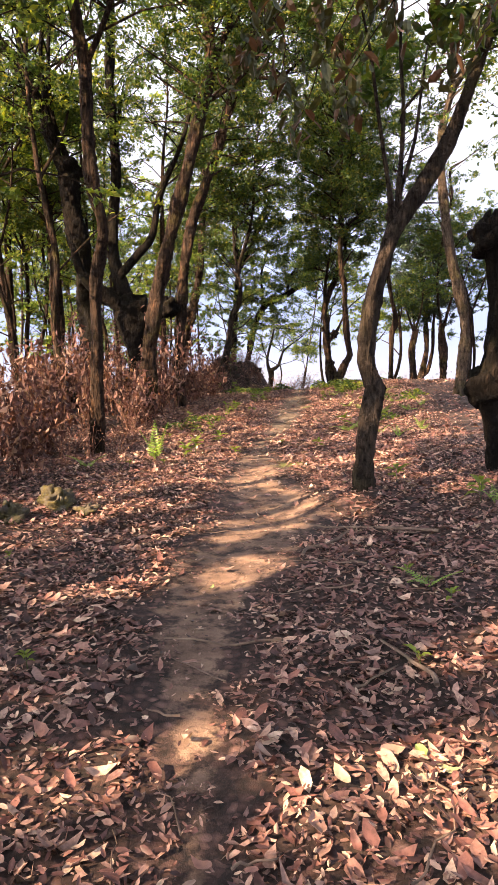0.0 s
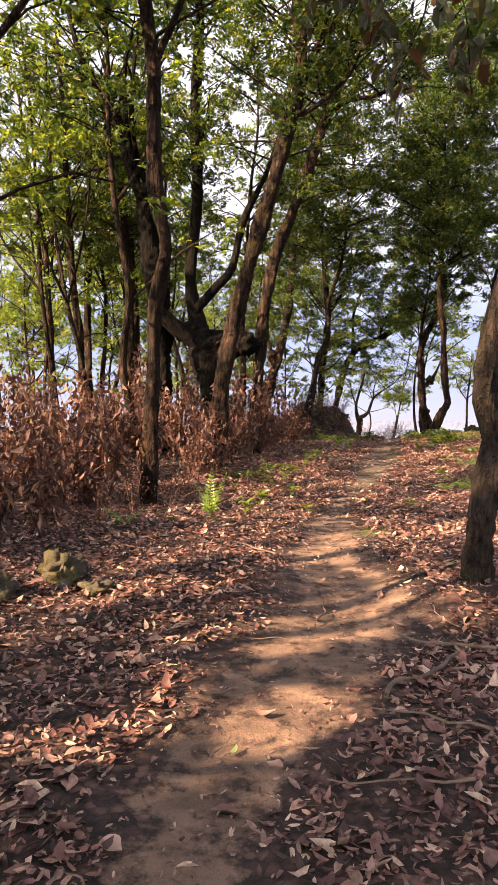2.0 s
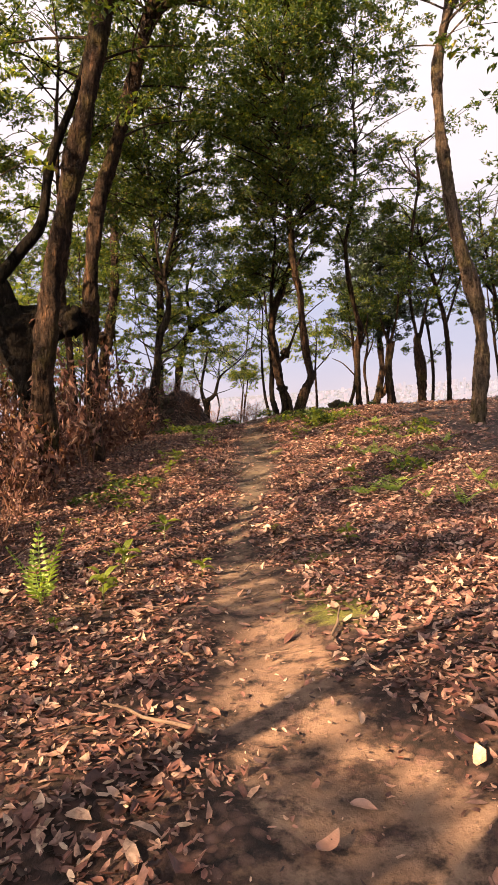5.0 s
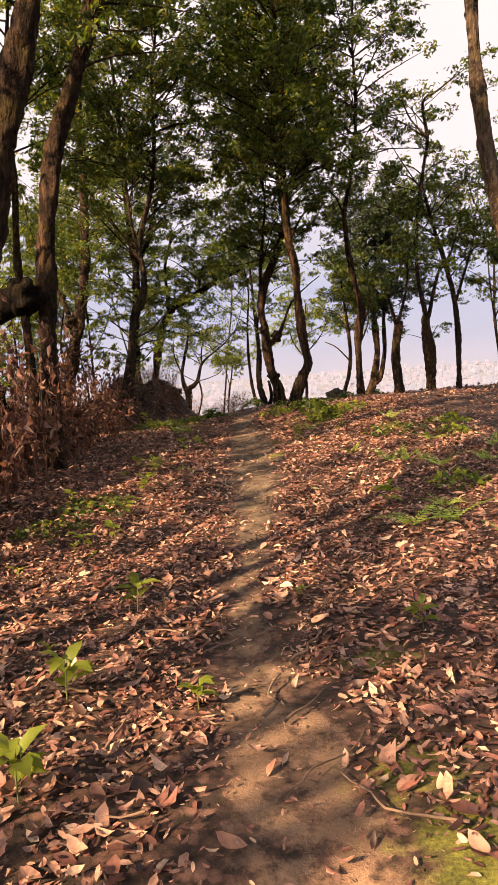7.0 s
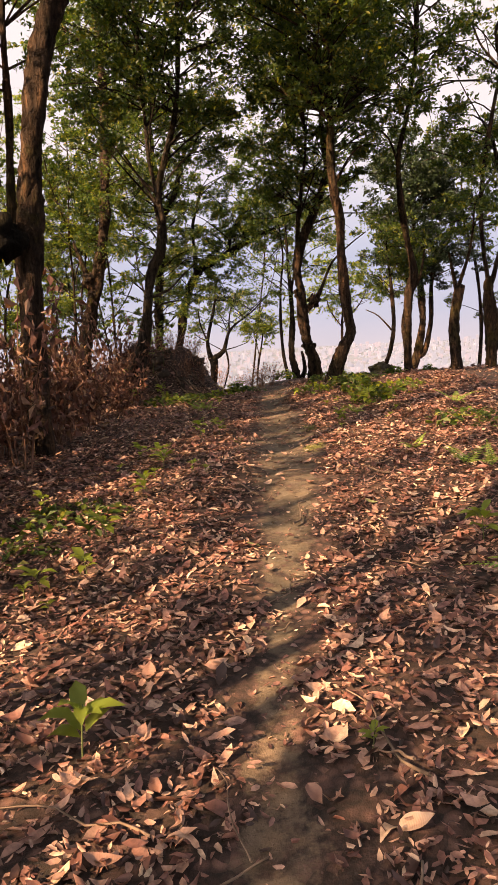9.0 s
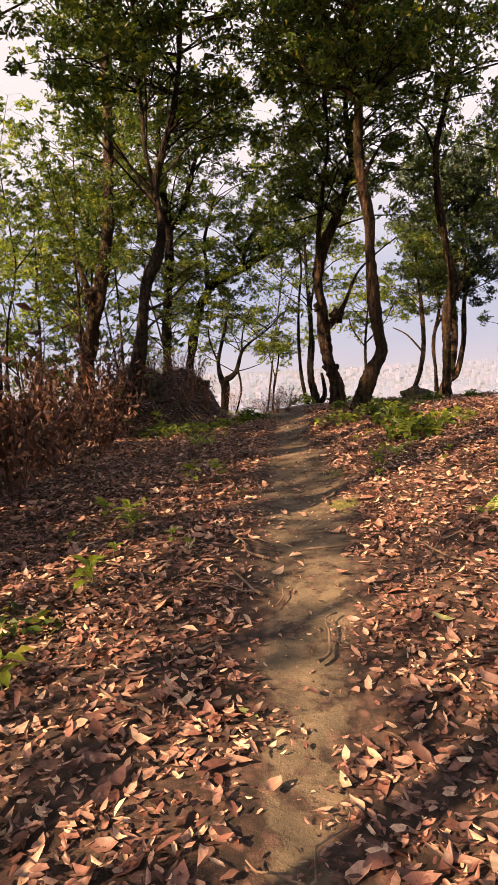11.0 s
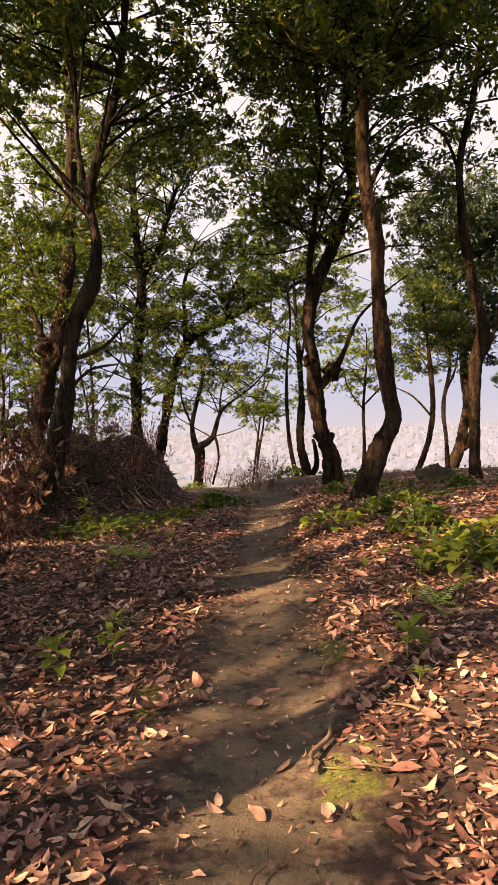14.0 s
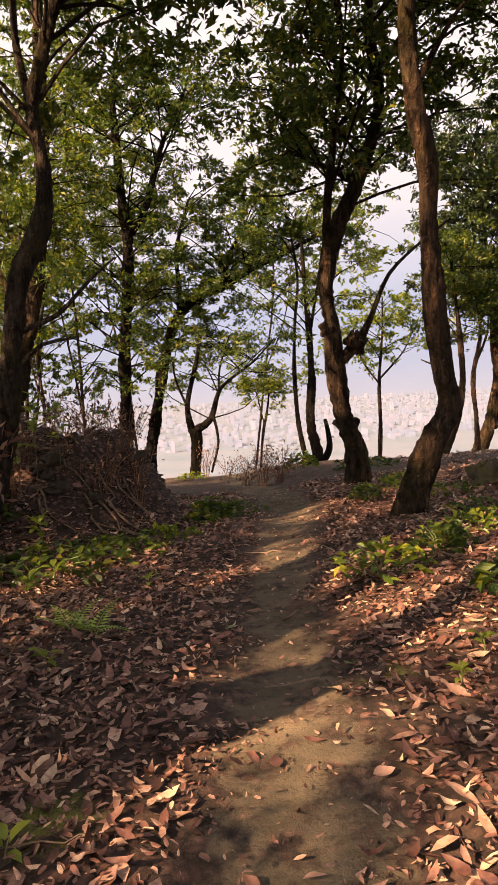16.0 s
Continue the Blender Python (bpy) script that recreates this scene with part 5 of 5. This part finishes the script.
# ---- the bank of dark earth: clods and bared roots on its steep face ----
R4 = np.random.default_rng(88)
for k in range(12):
    a, d = R4.uniform(-2.6, 0.9), R4.uniform(0.45, 0.95)
    x, y, r = -0.1 + 0.95 * d * math.cos(a), 23.9 + 1.2 * d * math.sin(a), R4.uniform(0.05, 0.12)
    clod = new("earth_clod", mesh_from("earth_clod", *lump(0, 0, 0, r, 900 + k, R4.uniform(0.5, 0.9), 9, 13, 0.5), EARTH, True))
    clod.location = (x, y, float(land(x, y)) + 0.15 * r)
    tagged(clod, "dark crumbling clod of earth on the mound", "clod", "earth clods")
for k in range(14):
    x, y = R4.uniform(-0.7, 0.55), R4.uniform(22.7, 23.5)
    pts = [(0, 0, 0.03, 0.014)]
    for i in range(1, 6):
        u, w = x + 0.11 * i * R4.uniform(0.2, 1.2), y - 0.09 * i
        pts.append((u - x, w - y, float(land(u, w)) - float(land(x, y)) + 0.025, 0.014 - 0.002 * i))
    root = new("bare_root", mesh_from("bare_root", *tube(pts, 6, 0.05, 0.15, 950 + k), TWIG, True))
    root.location = (x, y, float(land(x, y)))
    tagged(root, "thin bare root running down the mound", "root", "bare roots")
for k, (x, y) in enumerate(((-0.9, 23.5), (-0.5, 23.8), (-0.1, 23.6), (0.25, 23.8), (-0.3, 24.3), (0.4, 23.2), (-1.2, 23.2), (-0.75, 22.9), (0.05, 23.0), (-1.5, 22.8))):
    copy_thing(weeds[k % 2], pose(x, y, float(land(x, y)), 0, 0, 37 * k))

# ---- sticks, roots, single fallen leaves ----
def stick(x, y, length, turn, radius, seed, name="twig"):
    r = np.random.default_rng(seed)
    pts = []
    for i in range(6):
        u = i / 5 - 0.5
        px, py = x + u * length * math.cos(turn) + r.normal(0, 0.03 * length), y + u * length * math.sin(turn) + r.normal(0, 0.03 * length)
        pts.append((px - x, py - y, float(land(px, py)) - float(land(x, y)) + radius + 0.02 + abs(r.normal(0, 0.012)), radius * (1.1 - 0.12 * i)))
    o = new(name, mesh_from(name, *tube(pts, 6, 0.05, 0.15, seed), TWIG, True))
    o.location = (x, y, float(land(x, y)))
    tagged(o, "bare brown twig lying on the leaf litter", "twig", "fallen twigs")


for i in range(120):
    fy = R3.uniform(1.6, 22)
    fx = float(np.interp(fy, PATH_Y, PATH_X)) + R3.normal(0, 1.1)
    stick(fx, fy, R3.uniform(0.12, 0.6), R3.uniform(0, 3.14), R3.uniform(0.003, 0.009), 500 + i)
stick(0.95, 5.5, 1.1, 2.8, 0.014, 700)
stick(0.6, 5.2, 0.8, 0.9, 0.012, 701)
stick(1.31, 16.65, 0.42, 1.2, 0.013, 702)
stick(-0.5, 7.6, 0.5, 2.6, 0.011, 703)
stick(0.75, 3.2, 0.45, 1.9, 0.013, 704)


def single_leaf_material(name, stops):
    m, t, b = nodes(name)
    col = ramp(t, obj_random(t), stops)
    co = t.nodes.new("ShaderNodeTexCoord").outputs["Object"]
    col = mix(t, 0.4, col, ramp(t, noise_tex(t, 28, 4, co), [(0.35, (0.45, 0.4, 0.38)), (0.65, (1.1, 1.05, 1))]), "MULTIPLY")
    t.links.new(col, b.inputs["Base Color"])
    b.inputs["Roughness"].default_value = 0.5
    wave = t.nodes.new("ShaderNodeTexWave")
    wave.inputs["Scale"].default_value, wave.inputs["Distortion"].default_value = 38, 1.5
    t.links.new(co, wave.inputs["Vector"])
    bump(t, b, wave.outputs[0], 0.15, 0.002)
    return m


SINGLE = single_leaf_material("single_fallen_leaf", [(0.0, (0.16, 0.07, 0.055)), (0.4, (0.28, 0.15, 0.115)), (0.75, (0.33, 0.20, 0.165)), (0.95, (0.44, 0.30, 0.23)), (1.0, (0.14, 0.2, 0.06))])


def big_leaf(seed):
    """A curled oval leaf with a pointed tip, bent along the midrib and waved at the edge."""
    r = np.random.default_rng(seed)
    l, w, curl, fold = 0.135, 0.06 * r.uniform(0.85, 1.25), r.uniform(-0.3, 0.7), r.uniform(0.05, 0.5)
    us = np.linspace(0, 1, 8)
    wid = w * 0.5 * np.sin(np.pi * us ** 0.85) ** 0.8 * (1 - 0.15 * us)
    vs, fs = [], []
    for i, u in enumerate(us):
        for k in (-1, -0.5, 0, 0.5, 1):
            vs.append(((u - 0.5) * l, k * wid[i] + 0.004 * math.sin(9 * u + seed), curl * l * (u - 0.5) ** 2 * 1.6 + fold * abs(k) * wid[i] + 0.004 * math.sin(8 * u + 3 * k + seed) * abs(k)))
    for i in range(7):
        for k in range(4):
            a = i * 5 + k
            fs.append((a, a + 1, a + 6, a + 5))
    return mesh_from("fallen_leaf", vs, fs, SINGLE, True)


leaf_meshes = [big_leaf(i) for i in range(9)]
floor_sheet = bpy.data.objects["ground"]
for i in range(290):
    fy = R3.uniform(1.6, 20.5)
    fx = float(np.interp(fy, PATH_Y, PATH_X)) + R3.normal(0, 0.75)
    if i < 16:
        fx, fy = 0.63 + R3.normal(0, 0.14), 2.4 + R3.normal(0, 0.12)
    o = part("fallen_leaf", leaf_meshes[i % 9], floor_sheet)
    s = R3.uniform(0.45, 0.9)
    o.matrix_basis = pose(fx, fy, float(land(fx, fy)) + 0.022, R3.normal(0, 14), R3.normal(0, 14), R3.uniform(0, 360)) @ Matrix.Scale(s, 4)


# ---- sprays of large leaves hanging over the start of the trail ----
HANG_TREE = bpy.data.objects["tree"]


def hanging_sprays():
    r = np.random.default_rng(77)
    root = np.array(HANG_TREE.location)
    for k, (x, y, z) in enumerate(SPRAYS):
        tip = np.array([x, y, z])
        top = tip + np.array([r.uniform(-0.5, 0.9), r.uniform(0.1, 0.5), r.uniform(0.7, 1.2)])
        mid = (tip + top) / 2 + np.array([0.1, 0, 0.12])
        part("drooping_twig", mesh_from("drooping_twig", *tube([(*(p - root), w) for p, w in ((top, 0.009), (mid, 0.006), (tip, 0.003))], 5, 0.1, 0.05, k), BARK, True), HANG_TREE)
        n = 22
        u = r.uniform(0.35, 1.0, n)[:, None]
        pos = mid * (1 - u) + tip * u - root + r.normal(0, 0.07, (n, 3)) - np.array([0, 0, 0.05])
        ln = r.uniform(0.11, 0.19, n)
        v, f = leaf_cloud(pos, ln, ln * r.uniform(0.4, 0.52, n), r.uniform(0, 6.28, n), r.normal(-0.9, 0.4, n), r.normal(0, 0.6, n), r.normal(0.1, 0.25, n), 1)
        tagged(part("leaf_spray", mesh_from("leaf_spray", v, f, HANGING), HANG_TREE), kind="stuff")


hanging_sprays()
